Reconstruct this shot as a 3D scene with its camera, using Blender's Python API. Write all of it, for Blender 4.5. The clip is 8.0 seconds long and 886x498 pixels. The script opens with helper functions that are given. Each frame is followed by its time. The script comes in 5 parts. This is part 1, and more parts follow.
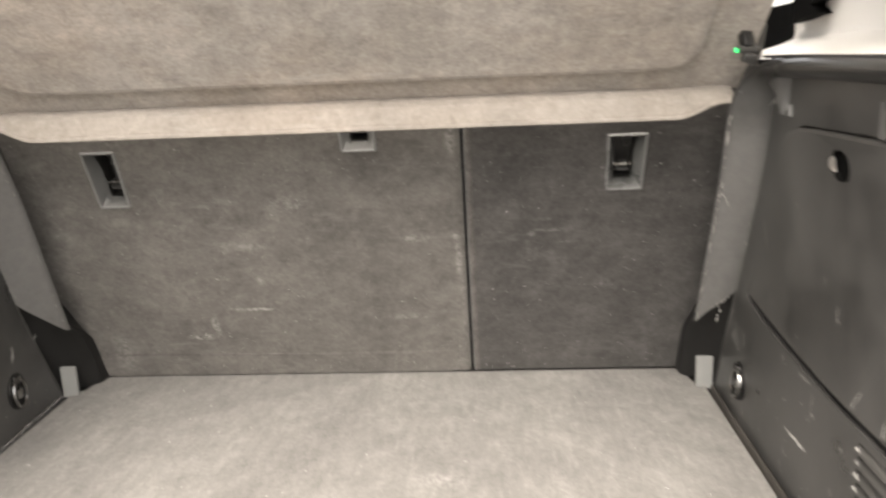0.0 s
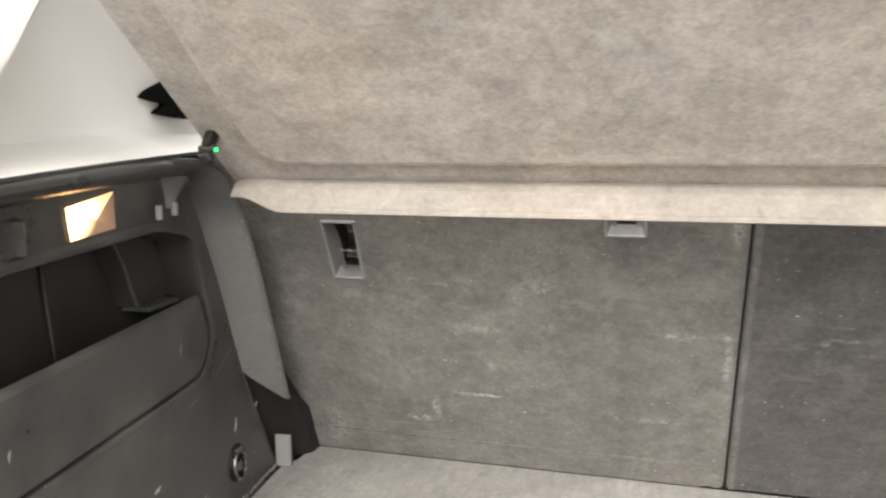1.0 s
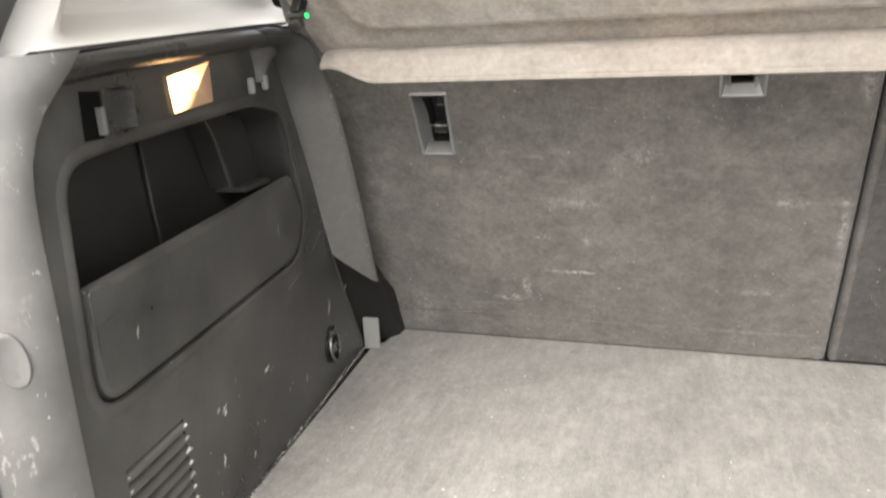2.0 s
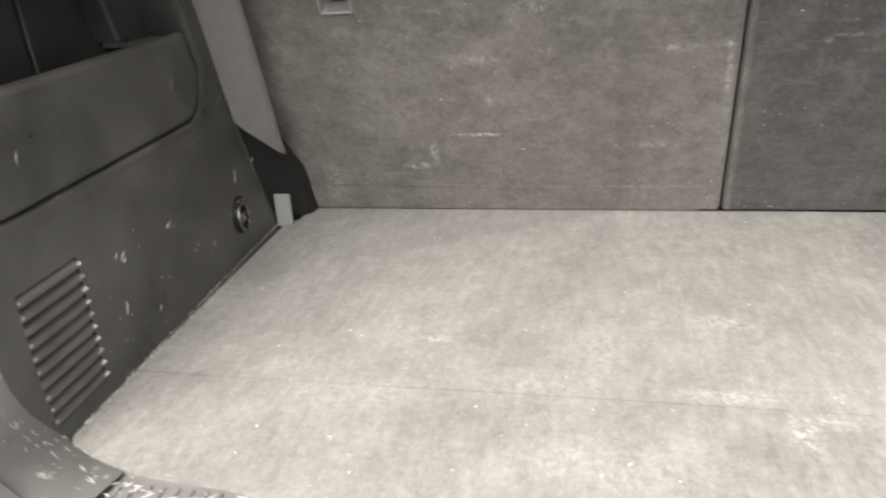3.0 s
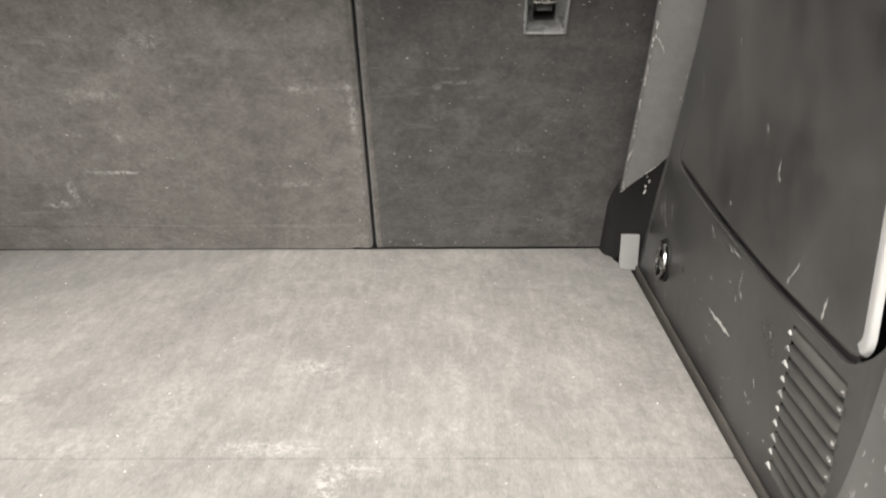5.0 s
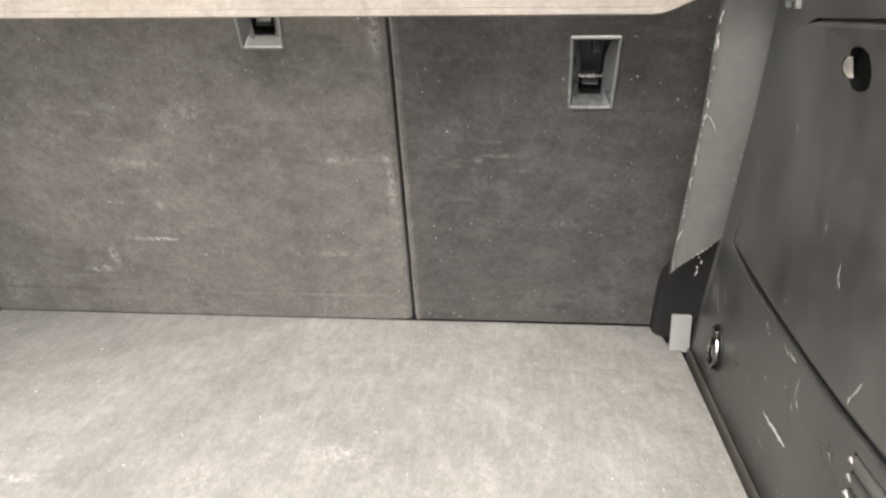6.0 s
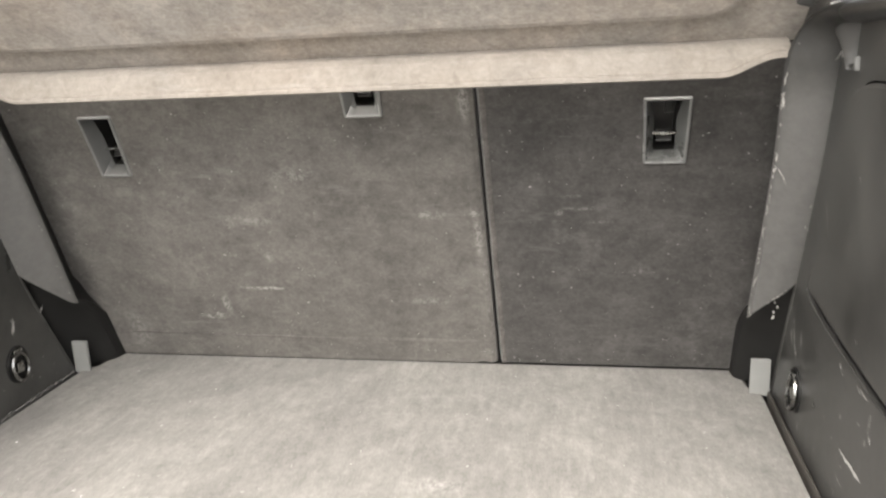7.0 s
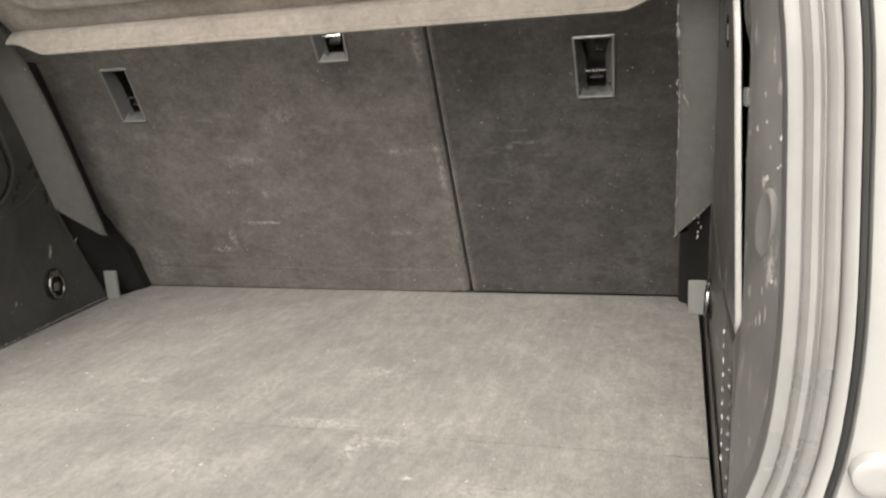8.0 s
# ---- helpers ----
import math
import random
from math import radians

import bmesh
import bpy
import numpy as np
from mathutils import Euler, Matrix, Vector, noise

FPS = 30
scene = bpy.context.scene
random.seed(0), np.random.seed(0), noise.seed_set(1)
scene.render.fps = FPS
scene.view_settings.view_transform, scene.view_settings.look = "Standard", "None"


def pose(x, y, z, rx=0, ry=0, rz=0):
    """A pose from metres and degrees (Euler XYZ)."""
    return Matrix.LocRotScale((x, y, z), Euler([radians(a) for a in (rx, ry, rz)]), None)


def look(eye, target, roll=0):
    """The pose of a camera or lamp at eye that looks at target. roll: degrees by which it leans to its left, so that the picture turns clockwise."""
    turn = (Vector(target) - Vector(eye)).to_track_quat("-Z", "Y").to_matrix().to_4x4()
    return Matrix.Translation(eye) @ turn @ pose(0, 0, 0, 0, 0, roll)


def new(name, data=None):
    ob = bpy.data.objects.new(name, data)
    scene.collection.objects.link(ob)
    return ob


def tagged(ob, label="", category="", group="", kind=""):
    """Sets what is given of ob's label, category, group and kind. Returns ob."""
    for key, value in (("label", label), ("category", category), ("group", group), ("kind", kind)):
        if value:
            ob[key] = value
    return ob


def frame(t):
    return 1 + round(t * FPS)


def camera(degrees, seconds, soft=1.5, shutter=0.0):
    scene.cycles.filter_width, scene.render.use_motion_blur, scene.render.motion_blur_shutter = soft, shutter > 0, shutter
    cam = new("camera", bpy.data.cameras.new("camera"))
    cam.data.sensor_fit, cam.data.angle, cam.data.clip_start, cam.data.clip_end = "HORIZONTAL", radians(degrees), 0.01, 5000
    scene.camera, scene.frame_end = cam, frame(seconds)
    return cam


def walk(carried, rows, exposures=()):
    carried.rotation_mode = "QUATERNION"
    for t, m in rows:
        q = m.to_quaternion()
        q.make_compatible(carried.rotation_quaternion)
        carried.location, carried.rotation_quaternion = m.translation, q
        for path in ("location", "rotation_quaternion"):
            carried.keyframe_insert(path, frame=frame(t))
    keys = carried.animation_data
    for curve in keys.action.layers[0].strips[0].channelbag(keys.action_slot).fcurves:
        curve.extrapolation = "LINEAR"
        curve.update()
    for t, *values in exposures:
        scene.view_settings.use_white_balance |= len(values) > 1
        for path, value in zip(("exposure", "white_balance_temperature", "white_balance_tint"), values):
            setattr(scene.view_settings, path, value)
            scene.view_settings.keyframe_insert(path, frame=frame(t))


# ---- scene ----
cam = camera(59.6, 8.0, soft=2.15, shutter=0.3)
SKY, SUN = 0.15, 2.1
EXPOSURES = [(0.0, 0.82, 6850, 12), (0.5, 0.96, 6650, 11), (1.0, 1.02, 6550, 10), (1.5, 1.00, 6500, 10), (3.0, 0.80, 6500, 10), (3.5, 0.60, 6500, 10), (4.0, 0.52, 6500, 10), (4.5, 0.60, 6500, 10), (6.0, 1.02, 6550, 10), (6.5, 1.10, 6600, 10), (7.0, 0.92, 6550, 10), (7.5, 0.55, 6550, 10), (8.0, 0.28, 6750, 10)]
PATH = [
    (0, (0.193, -1.27, 0.496), (0.064, 0.68, 0.07), -2.3),
    (0.2, (0.164, -1.224, 0.519), (-0.065, 0.721, 0.113), -1.9),
    (0.5, (0.125, -1.186, 0.539), (-0.262, 0.742, 0.176), -1.0),
    (0.8, (0.079, -1.154, 0.547), (-0.409, 0.756, 0.212), -0.5),
    (1, (0.045, -1.144, 0.548), (-0.489, 0.755, 0.216), -0.7),
    (1.2, (0.007, -1.141, 0.549), (-0.560, 0.744, 0.197), -1.2),
    (1.5, (-0.035, -1.142, 0.531), (-0.627, 0.724, 0.119), -2.1),
    (1.7, (-0.046, -1.131, 0.528), (-0.659, 0.709, 0.041), -2.3),
    (2.8, (-0.017, -1.179, 0.421), (-0.513, 0.622, -0.295), -4.4),
    (3, (0.006, -1.176, 0.407), (-0.442, 0.629, -0.328), -4.1),
    (3.2, (0.038, -1.171, 0.401), (-0.343, 0.641, -0.357), -3.5),
    (3.5, (0.089, -1.164, 0.385), (-0.18, 0.656, -0.399), -2.6),
    (4, (0.176, -1.153, 0.369), (0.073, 0.68, -0.426), -1.0),
    (4.5, (0.24, -1.139, 0.379), (0.236, 0.716, -0.367), -0.2),
    (4.7, (0.256, -1.133, 0.393), (0.262, 0.735, -0.324), -0.4),
    (5.8, (0.272, -1.083, 0.433), (0.136, 0.814, -0.186), -0.1),
    (6, (0.29, -1.072, 0.438), (0.124, 0.835, -0.142), -0.4),
    (6.3, (0.284, -1.064, 0.460), (0.072, 0.854, -0.067), -0.9),
    (6.5, (0.278, -1.073, 0.472), (-0.004, 0.844, -0.026), -1.6),
    (6.7, (0.273, -1.086, 0.477), (-0.058, 0.829, 0.003), -2.1),
    (7, (0.289, -1.147, 0.458), (-0.078, 0.766, 0.005), -2.4),
    (7.2, (0.313, -1.206, 0.441), (-0.058, 0.702, -0.028), -2.6),
    (7.5, (0.378, -1.274, 0.416), (-0.015, 0.634, -0.037), -3.0),
    (7.7, (0.420, -1.281, 0.404), (-0.013, 0.622, -0.035), -3.4),
    (8, (0.473, -1.265, 0.381), (-0.072, 0.606, -0.068), -3.4),
]
walk(cam, [(t, look(eye, target, roll)) for t, eye, target, roll in PATH], EXPOSURES)

# ---- light ----
world = bpy.data.worlds.new("overcast_sky")
scene.world = world
world.use_nodes = True
wn = world.node_tree.nodes
sky = wn.new("ShaderNodeTexSky")
sky.sky_type = "NISHITA"
sky.sun_disc = False
sky.sun_elevation = radians(51)
sky.sun_rotation = radians(187)
sky.air_density = 1.0
sky.dust_density = 4.0
haze = wn.new("ShaderNodeHueSaturation")
haze.inputs["Saturation"].default_value, haze.inputs["Value"].default_value = 0.22, 2.4
cloud = wn.new("ShaderNodeMix")
cloud.data_type, cloud.blend_type = "RGBA", "MULTIPLY"
cloud.inputs[0].default_value, cloud.inputs[7].default_value = 1.0, (1.0, 0.97, 0.93, 1)
world.node_tree.links.new(sky.outputs["Color"], haze.inputs["Color"])
world.node_tree.links.new(haze.outputs["Color"], cloud.inputs[6])
world.node_tree.links.new(cloud.outputs[2], wn["Background"].inputs["Color"])
wn["Background"].inputs["Strength"].default_value = SKY
sun = new("sun", bpy.data.lights.new("sun", "SUN"))
sun.data.energy, sun.data.angle, sun.data.color = SUN, radians(50), (1.0, 0.925, 0.83)
sun.matrix_world = look((-0.4, -3.2, 4.15), (0, 0, 0.2))

# ---- materials ----


def shader(name):
    m = bpy.data.materials.new(name)
    m.use_nodes = True
    n, l = m.node_tree.nodes, m.node_tree.links
    return m, n, l, n["Principled BSDF"]


def tex(n, l, kind, scale, coord, detail=4.0, rough=0.6, stretch=None):
    t = n.new("ShaderNodeTexNoise" if kind == "noise" else "ShaderNodeTexVoronoi")
    t.inputs["Scale"].default_value = scale
    if kind == "noise":
        t.inputs["Detail"].default_value = detail
        t.inputs["Roughness"].default_value = rough
    src = coord.outputs["Object"]
    if stretch:
        mp = n.new("ShaderNodeMapping")
        mp.inputs["Scale"].default_value = stretch
        l.new(src, mp.inputs["Vector"])
        src = mp.outputs["Vector"]
    l.new(src, t.inputs["Vector"])
    return t


def ramp(n, l, src, a, b, ca=(0, 0, 0, 1), cb=(1, 1, 1, 1)):
    r = n.new("ShaderNodeValToRGB")
    r.color_ramp.elements[0].position, r.color_ramp.elements[0].color = a, ca
    r.color_ramp.elements[1].position, r.color_ramp.elements[1].color = b, cb
    l.new(src, r.inputs["Fac"])
    return r


def mix(n, l, fac, a, b, kind="MIX"):
    m = n.new("ShaderNodeMix")
    m.data_type, m.blend_type = "RGBA", kind
    for i, v in ((0, fac), (6, a), (7, b)):
        if isinstance(v, (int, float)):
            m.inputs[i].default_value = v
        elif isinstance(v, tuple):
            m.inputs[i].default_value = (*v[:3], 1)
        else:
            l.new(v, m.inputs[i])
    return m.outputs[2]


def bump(n, l, bsdf, src, strength, dist, prev=None):
    b = n.new("ShaderNodeBump")
    b.inputs["Strength"].default_value, b.inputs["Distance"].default_value = strength, dist
    l.new(src, b.inputs["Height"])
    if prev:
        l.new(prev.outputs["Normal"], b.inputs["Normal"])
    l.new(b.outputs["Normal"], bsdf.inputs["Normal"])
    return b


def marks(n, l, co, items, rough_scale=120.0):
    """Where smudges lie: rows of centre, radii and strength, broken up by a scratchy noise."""
    total = None
    for c, r, k in items:
        v = n.new("ShaderNodeVectorMath")
        v.operation = "MULTIPLY_ADD"
        l.new(co.outputs["Object"], v.inputs[0])
        v.inputs[1].default_value = tuple(1 / q for q in r)
        v.inputs[2].default_value = tuple(-a / q for a, q in zip(c, r))
        d = n.new("ShaderNodeVectorMath")
        d.operation = "LENGTH"
        l.new(v.outputs[0], d.inputs[0])
        m = n.new("ShaderNodeMapRange")
        m.interpolation_type = "SMOOTHSTEP"
        for i, q in ((1, 1.0), (2, 0.1), (3, 0.0), (4, k)):
            m.inputs[i].default_value = q
        l.new(d.outputs["Value"], m.inputs[0])
        if total is None:
            total = m.outputs[0]
        else:
            x = n.new("ShaderNodeMath")
            x.operation = "MAXIMUM"
            l.new(total, x.inputs[0])
            l.new(m.outputs[0], x.inputs[1])
            total = x.outputs[0]
    t = tex(n, l, "noise", rough_scale, co, 10, 0.85)
    return mix(n, l, 1.0, total, ramp(n, l, t.outputs["Fac"], 0.47, 0.56).outputs["Color"], "MULTIPLY")


def carpet(name, dark, light, dust, dust_amount, fibre_dir, fine=0.55, smudges=(), speckle=0.75, matted=0.45, streaks=0.6, clump=0.5, warm=0.0):
    """Needle-felt carpet: soft large stains, matted fibres and a sprinkle of pale dust and lint."""
    m, n, l, bs = shader(name)
    co = n.new("ShaderNodeTexCoord")
    big = tex(n, l, "noise", 5.0, co, 6, 0.65)
    mid = tex(n, l, "noise", 34.0, co, 9, 0.78, fibre_dir)
    fib = tex(n, l, "noise", 260.0, co, 5, 0.8, fibre_dir)
    c = mix(n, l, ramp(n, l, big.outputs["Fac"], 0.33, 0.68).outputs["Color"], dark, light)
    c = mix(n, l, matted, c, ramp(n, l, mid.outputs["Fac"], 0.3, 0.72, (0.22, 0.22, 0.22, 1), (0.8, 0.8, 0.8, 1)).outputs["Color"], "OVERLAY")
    c = mix(n, l, fine, c, ramp(n, l, fib.outputs["Fac"], 0.28, 0.72, (0.2, 0.2, 0.2, 1), (0.82, 0.82, 0.82, 1)).outputs["Color"], "OVERLAY")
    # clumps of pile, matted into little tufts, and patches of another hue
    tuft = tex(n, l, "noise", 95.0, co, 4, 0.62)
    tuft.inputs["Distortion"].default_value = 0.9
    c = mix(n, l, clump, c, ramp(n, l, tuft.outputs["Fac"], 0.32, 0.70, (0.24, 0.24, 0.24, 1), (0.80, 0.80, 0.80, 1)).outputs["Color"], "OVERLAY")
    blot = tex(n, l, "noise", 13.0, co, 5, 0.7)
    c = mix(n, l, min(0.6, clump * 1.7), c, ramp(n, l, blot.outputs["Fac"], 0.34, 0.68, (0.33, 0.33, 0.33, 1), (0.68, 0.68, 0.68, 1)).outputs["Color"], "OVERLAY")
    if warm:
        hue = tex(n, l, "noise", 4.3, co, 4, 0.65)
        c = mix(n, l, ramp(n, l, hue.outputs["Fac"], 0.45, 0.72, (0, 0, 0, 1), (warm, warm, warm, 1)).outputs["Color"], c, mix(n, l, 1.0, c, (1.12, 0.97, 0.84), "MULTIPLY"))
    # short brushed streaks, where the pile has been rubbed
    rub = tex(n, l, "noise", 46.0, co, 5, 0.7, tuple(0.28 if v < 1 else 1.6 for v in fibre_dir))
    where = tex(n, l, "noise", 8.0, co, 3, 0.6)
    f = mix(n, l, 1.0, ramp(n, l, rub.outputs["Fac"], 0.56, 0.74).outputs["Color"], ramp(n, l, where.outputs["Fac"], 0.42, 0.66).outputs["Color"], "MULTIPLY")
    f = mix(n, l, 1.0, f, (streaks,) * 3, "MULTIPLY")
    c = mix(n, l, f, c, dust)
    smear = tex(n, l, "noise", 19.0, co, 9, 0.8)
    patch = tex(n, l, "noise", 3.1, co, 2, 0.5)
    f = mix(n, l, 1.0, ramp(n, l, smear.outputs["Fac"], 0.5, 0.7).outputs["Color"], ramp(n, l, patch.outputs["Fac"], 0.4, 0.62).outputs["Color"], "MULTIPLY")
    f = mix(n, l, 1.0, f, (dust_amount,) * 3, "MULTIPLY")
    c = mix(n, l, f, c, dust)
    if smudges:
        c = mix(n, l, marks(n, l, co, smudges), c, (dust[2] * 1.45, dust[2] * 1.41, dust[2] * 1.34))
    speck = tex(n, l, "noise", 190.0, co, 2, 0.5)
    c = mix(n, l, ramp(n, l, speck.outputs["Fac"], speckle, speckle + 0.05).outputs["Color"], c, (0.36, 0.35, 0.335))
    l.new(c, bs.inputs["Base Color"])
    bs.inputs["Roughness"].default_value = 0.95
    bs.inputs["Specular IOR Level"].default_value = 0.15
    bs.inputs["Sheen Weight"].default_value = 0.15
    b = bump(n, l, bs, tuft.outputs["Fac"], 0.35 * min(1.0, clump * 1.5), 0.002)
    bump(n, l, bs, fib.outputs["Fac"], 0.35, 0.001, b)
    return m


def plastic(name, base, pale, rough=0.5, scuff=0.7, grain=900.0, scuff_colour=(0.55, 0.53, 0.5), nick_at=0.7, nick_size=55.0, shine=0.42):
    """Grained moulded plastic with dusty haze and pale scuffs."""
    m, n, l, bs = shader(name)
    co = n.new("ShaderNodeTexCoord")
    haze = tex(n, l, "noise", 7.0, co, 6, 0.65)
    c = mix(n, l, ramp(n, l, haze.outputs["Fac"], 0.35, 0.75).outputs["Color"], base, pale)
    nick = tex(n, l, "noise", nick_size, co, 7, 0.7, (1.0, 1.0, 0.45))
    area = tex(n, l, "noise", 9.0, co, 2, 0.5)
    f = mix(n, l, 1.0, ramp(n, l, nick.outputs["Fac"], nick_at, nick_at + 0.08).outputs["Color"], ramp(n, l, area.outputs["Fac"], nick_at - 0.22, nick_at - 0.1).outputs["Color"], "MULTIPLY")
    f = mix(n, l, 1.0, f, (scuff,) * 3, "MULTIPLY")
    c = mix(n, l, f, c, scuff_colour)
    l.new(c, bs.inputs["Base Color"])
    r = ramp(n, l, haze.outputs["Fac"], 0.3, 0.8, (rough - 0.08,) * 3 + (1,), (rough + 0.15,) * 3 + (1,))
    l.new(r.outputs["Color"], bs.inputs["Roughness"])
    bs.inputs["Specular IOR Level"].default_value = shine
    g = tex(n, l, "noise", grain, co, 2, 0.5)
    wave = tex(n, l, "noise", 24.0, co, 3, 0.5)
    b = bump(n, l, bs, wave.outputs["Fac"], 0.12, 0.004)
    bump(n, l, bs, g.outputs["Fac"], 0.25, 0.0004, b)
    return m


def top_shaded_plastic(name, shaded, worn, rough, top, foot):
    """Plastic rubbed grey, darkened from foot to top: the shelf's shade is put into the colour."""
    m, n, l, bs = shader(name)
    co = n.new("ShaderNodeTexCoord")
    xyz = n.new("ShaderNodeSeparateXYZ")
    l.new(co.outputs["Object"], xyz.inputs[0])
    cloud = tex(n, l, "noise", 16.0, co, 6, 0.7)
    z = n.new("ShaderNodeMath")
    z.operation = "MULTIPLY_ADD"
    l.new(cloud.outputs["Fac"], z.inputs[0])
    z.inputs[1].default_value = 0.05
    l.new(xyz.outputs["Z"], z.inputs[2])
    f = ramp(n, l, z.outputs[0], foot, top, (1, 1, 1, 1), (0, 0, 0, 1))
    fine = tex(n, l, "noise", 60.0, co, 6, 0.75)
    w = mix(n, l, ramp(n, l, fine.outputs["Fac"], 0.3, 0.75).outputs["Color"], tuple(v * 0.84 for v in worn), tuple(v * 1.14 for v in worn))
    l.new(mix(n, l, f.outputs["Color"], shaded, w), bs.inputs["Base Color"])
    r = ramp(n, l, cloud.outputs["Fac"], 0.3, 0.8, (rough - 0.06,) * 3 + (1,), (rough + 0.14,) * 3 + (1,))
    l.new(r.outputs["Color"], bs.inputs["Roughness"])
    bs.inputs["Specular IOR Level"].default_value = 0.5
    g = tex(n, l, "noise", 900.0, co, 2, 0.5)
    b = bump(n, l, bs, fine.outputs["Fac"], 0.1, 0.002)
    bump(n, l, bs, g.outputs["Fac"], 0.25, 0.0004, b)
    return m


def paint(name, base, rough=0.25, coat=0.6):
    m, n, l, bs = shader(name)
    co = n.new("ShaderNodeTexCoord")
    haze = tex(n, l, "noise", 9.0, co, 6, 0.7)
    c = mix(n, l, ramp(n, l, haze.outputs["Fac"], 0.35, 0.8).outputs["Color"], base, tuple(v * 0.86 for v in base))
    l.new(c, bs.inputs["Base Color"])
    bs.inputs["Roughness"].default_value, bs.inputs["Coat Weight"].default_value = rough, coat
    return m


def metal(name, base, rough):
    m, n, l, bs = shader(name)
    co = n.new("ShaderNodeTexCoord")
    t = tex(n, l, "noise", 120.0, co, 4, 0.6)
    r = ramp(n, l, t.outputs["Fac"], 0.3, 0.75, (rough * 0.6,) * 3 + (1,), (min(1, rough * 1.8),) * 3 + (1,))
    l.new(r.outputs["Color"], bs.inputs["Roughness"])
    bs.inputs["Base Color"].default_value, bs.inputs["Metallic"].default_value = (*base, 1), 1.0
    return m


def glow(name, colour, strength):
    m, n, l, bs = shader(name)
    bs.inputs["Base Color"].default_value = (*colour, 1)
    bs.inputs["Emission Color"].default_value = (*colour, 1)
    bs.inputs["Emission Strength"].default_value = strength
    bs.inputs["Roughness"].default_value = 0.3
    return m


def lit_lens(name, bulb, near, far, reach):
    """Clear lens lit by a bulb behind it: white-hot at the bulb, falling off through orange."""
    m, n, l, bs = shader(name)
    co = n.new("ShaderNodeTexCoord")
    v = n.new("ShaderNodeVectorMath")
    v.operation = "MULTIPLY_ADD"
    l.new(co.outputs["Object"], v.inputs[0])
    v.inputs[1].default_value, v.inputs[2].default_value = (0.0, 1.0, 1.3), (0.0, -bulb[0], -bulb[1] * 1.3)
    d = n.new("ShaderNodeVectorMath")
    d.operation = "LENGTH"
    l.new(v.outputs[0], d.inputs[0])
    r = ramp(n, l, d.outputs["Value"], 0.012, 0.075, (1.0, 0.60, 0.24, 1), (0.80, 0.33, 0.12, 1))
    l.new(r.outputs["Color"], bs.inputs["Emission Color"])
    k = n.new("ShaderNodeMapRange")
    k.interpolation_type = "SMOOTHSTEP"
    for i, q in ((1, 0.004), (2, reach), (3, near), (4, far)):
        k.inputs[i].default_value = q
    l.new(d.outputs["Value"], k.inputs[0])
    l.new(k.outputs[0], bs.inputs["Emission Strength"])
    bs.inputs["Base Color"].default_value = (0.34, 0.24, 0.18, 1)
    bs.inputs["Roughness"].default_value = 0.25
    return m


FLOOR_MARKS = [((0.123, -0.376, 0), (0.06, 0.03, 1), 0.55), ((0.163, -0.577, 0), (0.022, 0.05, 1), 0.75), ((0.10, -0.525, 0), (0.085, 0.022, 1), 0.6),
               ((0.19, -0.556, 0), (0.06, 0.018, 1), 0.5), ((-0.19, -0.44, 0), (0.03, 0.012, 1), 0.8), ((0.236, -0.626, 0), (0.011, 0.007, 1), 1.0),
               ((-0.01, -0.45, 0), (0.05, 0.09, 1), 0.25), ((-0.09, -0.52, 0), (0.10, 0.05, 1), 0.22), ((0.276, -0.40, 0), (0.03, 0.09, 1), 0.25),
               ((0.34, -0.36, 0), (0.02, 0.08, 1), 0.22), ((-0.25, -0.56, 0), (0.12, 0.05, 1), 0.2), ((0.32, -0.64, 0), (0.10, 0.04, 1), 0.3), ((0.0, -0.64, 0), (0.16, 0.05, 1), 0.25)]
SEAT_MARKS = [((-0.20, -0.06, 0.138), (0.052, 1, 0.0045), 1.0), ((-0.30, -0.037, 0.083), (0.04, 1, 0.008), 0.8), ((-0.276, -0.048, 0.105), (0.010, 1, 0.03), 0.7),
              ((0.137, -0.184, 0.418), (0.012, 1, 0.034), 0.75), ((0.139, -0.117, 0.265), (0.016, 1, 0.008), 0.7), ((0.140, -0.097, 0.225), (0.009, 1, 0.045), 0.6),
              ((0.252, -0.116, 0.264), (0.009, 1, 0.007), 0.8), ((0.285, -0.12, 0.270), (0.042, 1, 0.004), 0.6), ((0.268, -0.12, 0.288), (0.024, 1, 0.004), 0.4), ((0.30, -0.12, 0.25), (0.03, 1, 0.003), 0.4),
              ((0.075, -0.12, 0.262), (0.035, 1, 0.010), 0.5), ((-0.183, -0.086, 0.195), (0.012, 1, 0.014), 0.5), ((-0.11, -0.14, 0.324), (0.06, 1, 0.02), 0.35),
              ((-0.20, -0.11, 0.254), (0.08, 1, 0.012), 0.35), ((0.055, -0.05, 0.118), (0.05, 1, 0.010), 0.4), ((0.364, -0.076, 0.173), (0.02, 1, 0.01), 0.4),
              ((-0.45, -0.04, 0.05), (0.03, 1, 0.06), 0.45), ((0.145, -0.03, 0.12), (0.006, 1, 0.14), 0.35)]
M_FLOOR = carpet("floor_carpet", (0.152, 0.1475, 0.138), (0.206, 0.200, 0.187), (0.30, 0.293, 0.277), 0.6, (2.3, 0.5, 1.0), 0.42, FLOOR_MARKS, 0.725, 0.42, 0.6, 0.2)
M_SEAT = carpet("seat_carpet", (0.092, 0.0870, 0.0805), (0.142, 0.1342, 0.1240), (0.25, 0.242, 0.23), 0.5, (0.7, 1.0, 1.0), 0.31, SEAT_MARKS, 0.73, 0.38, 0.5, 0.26)
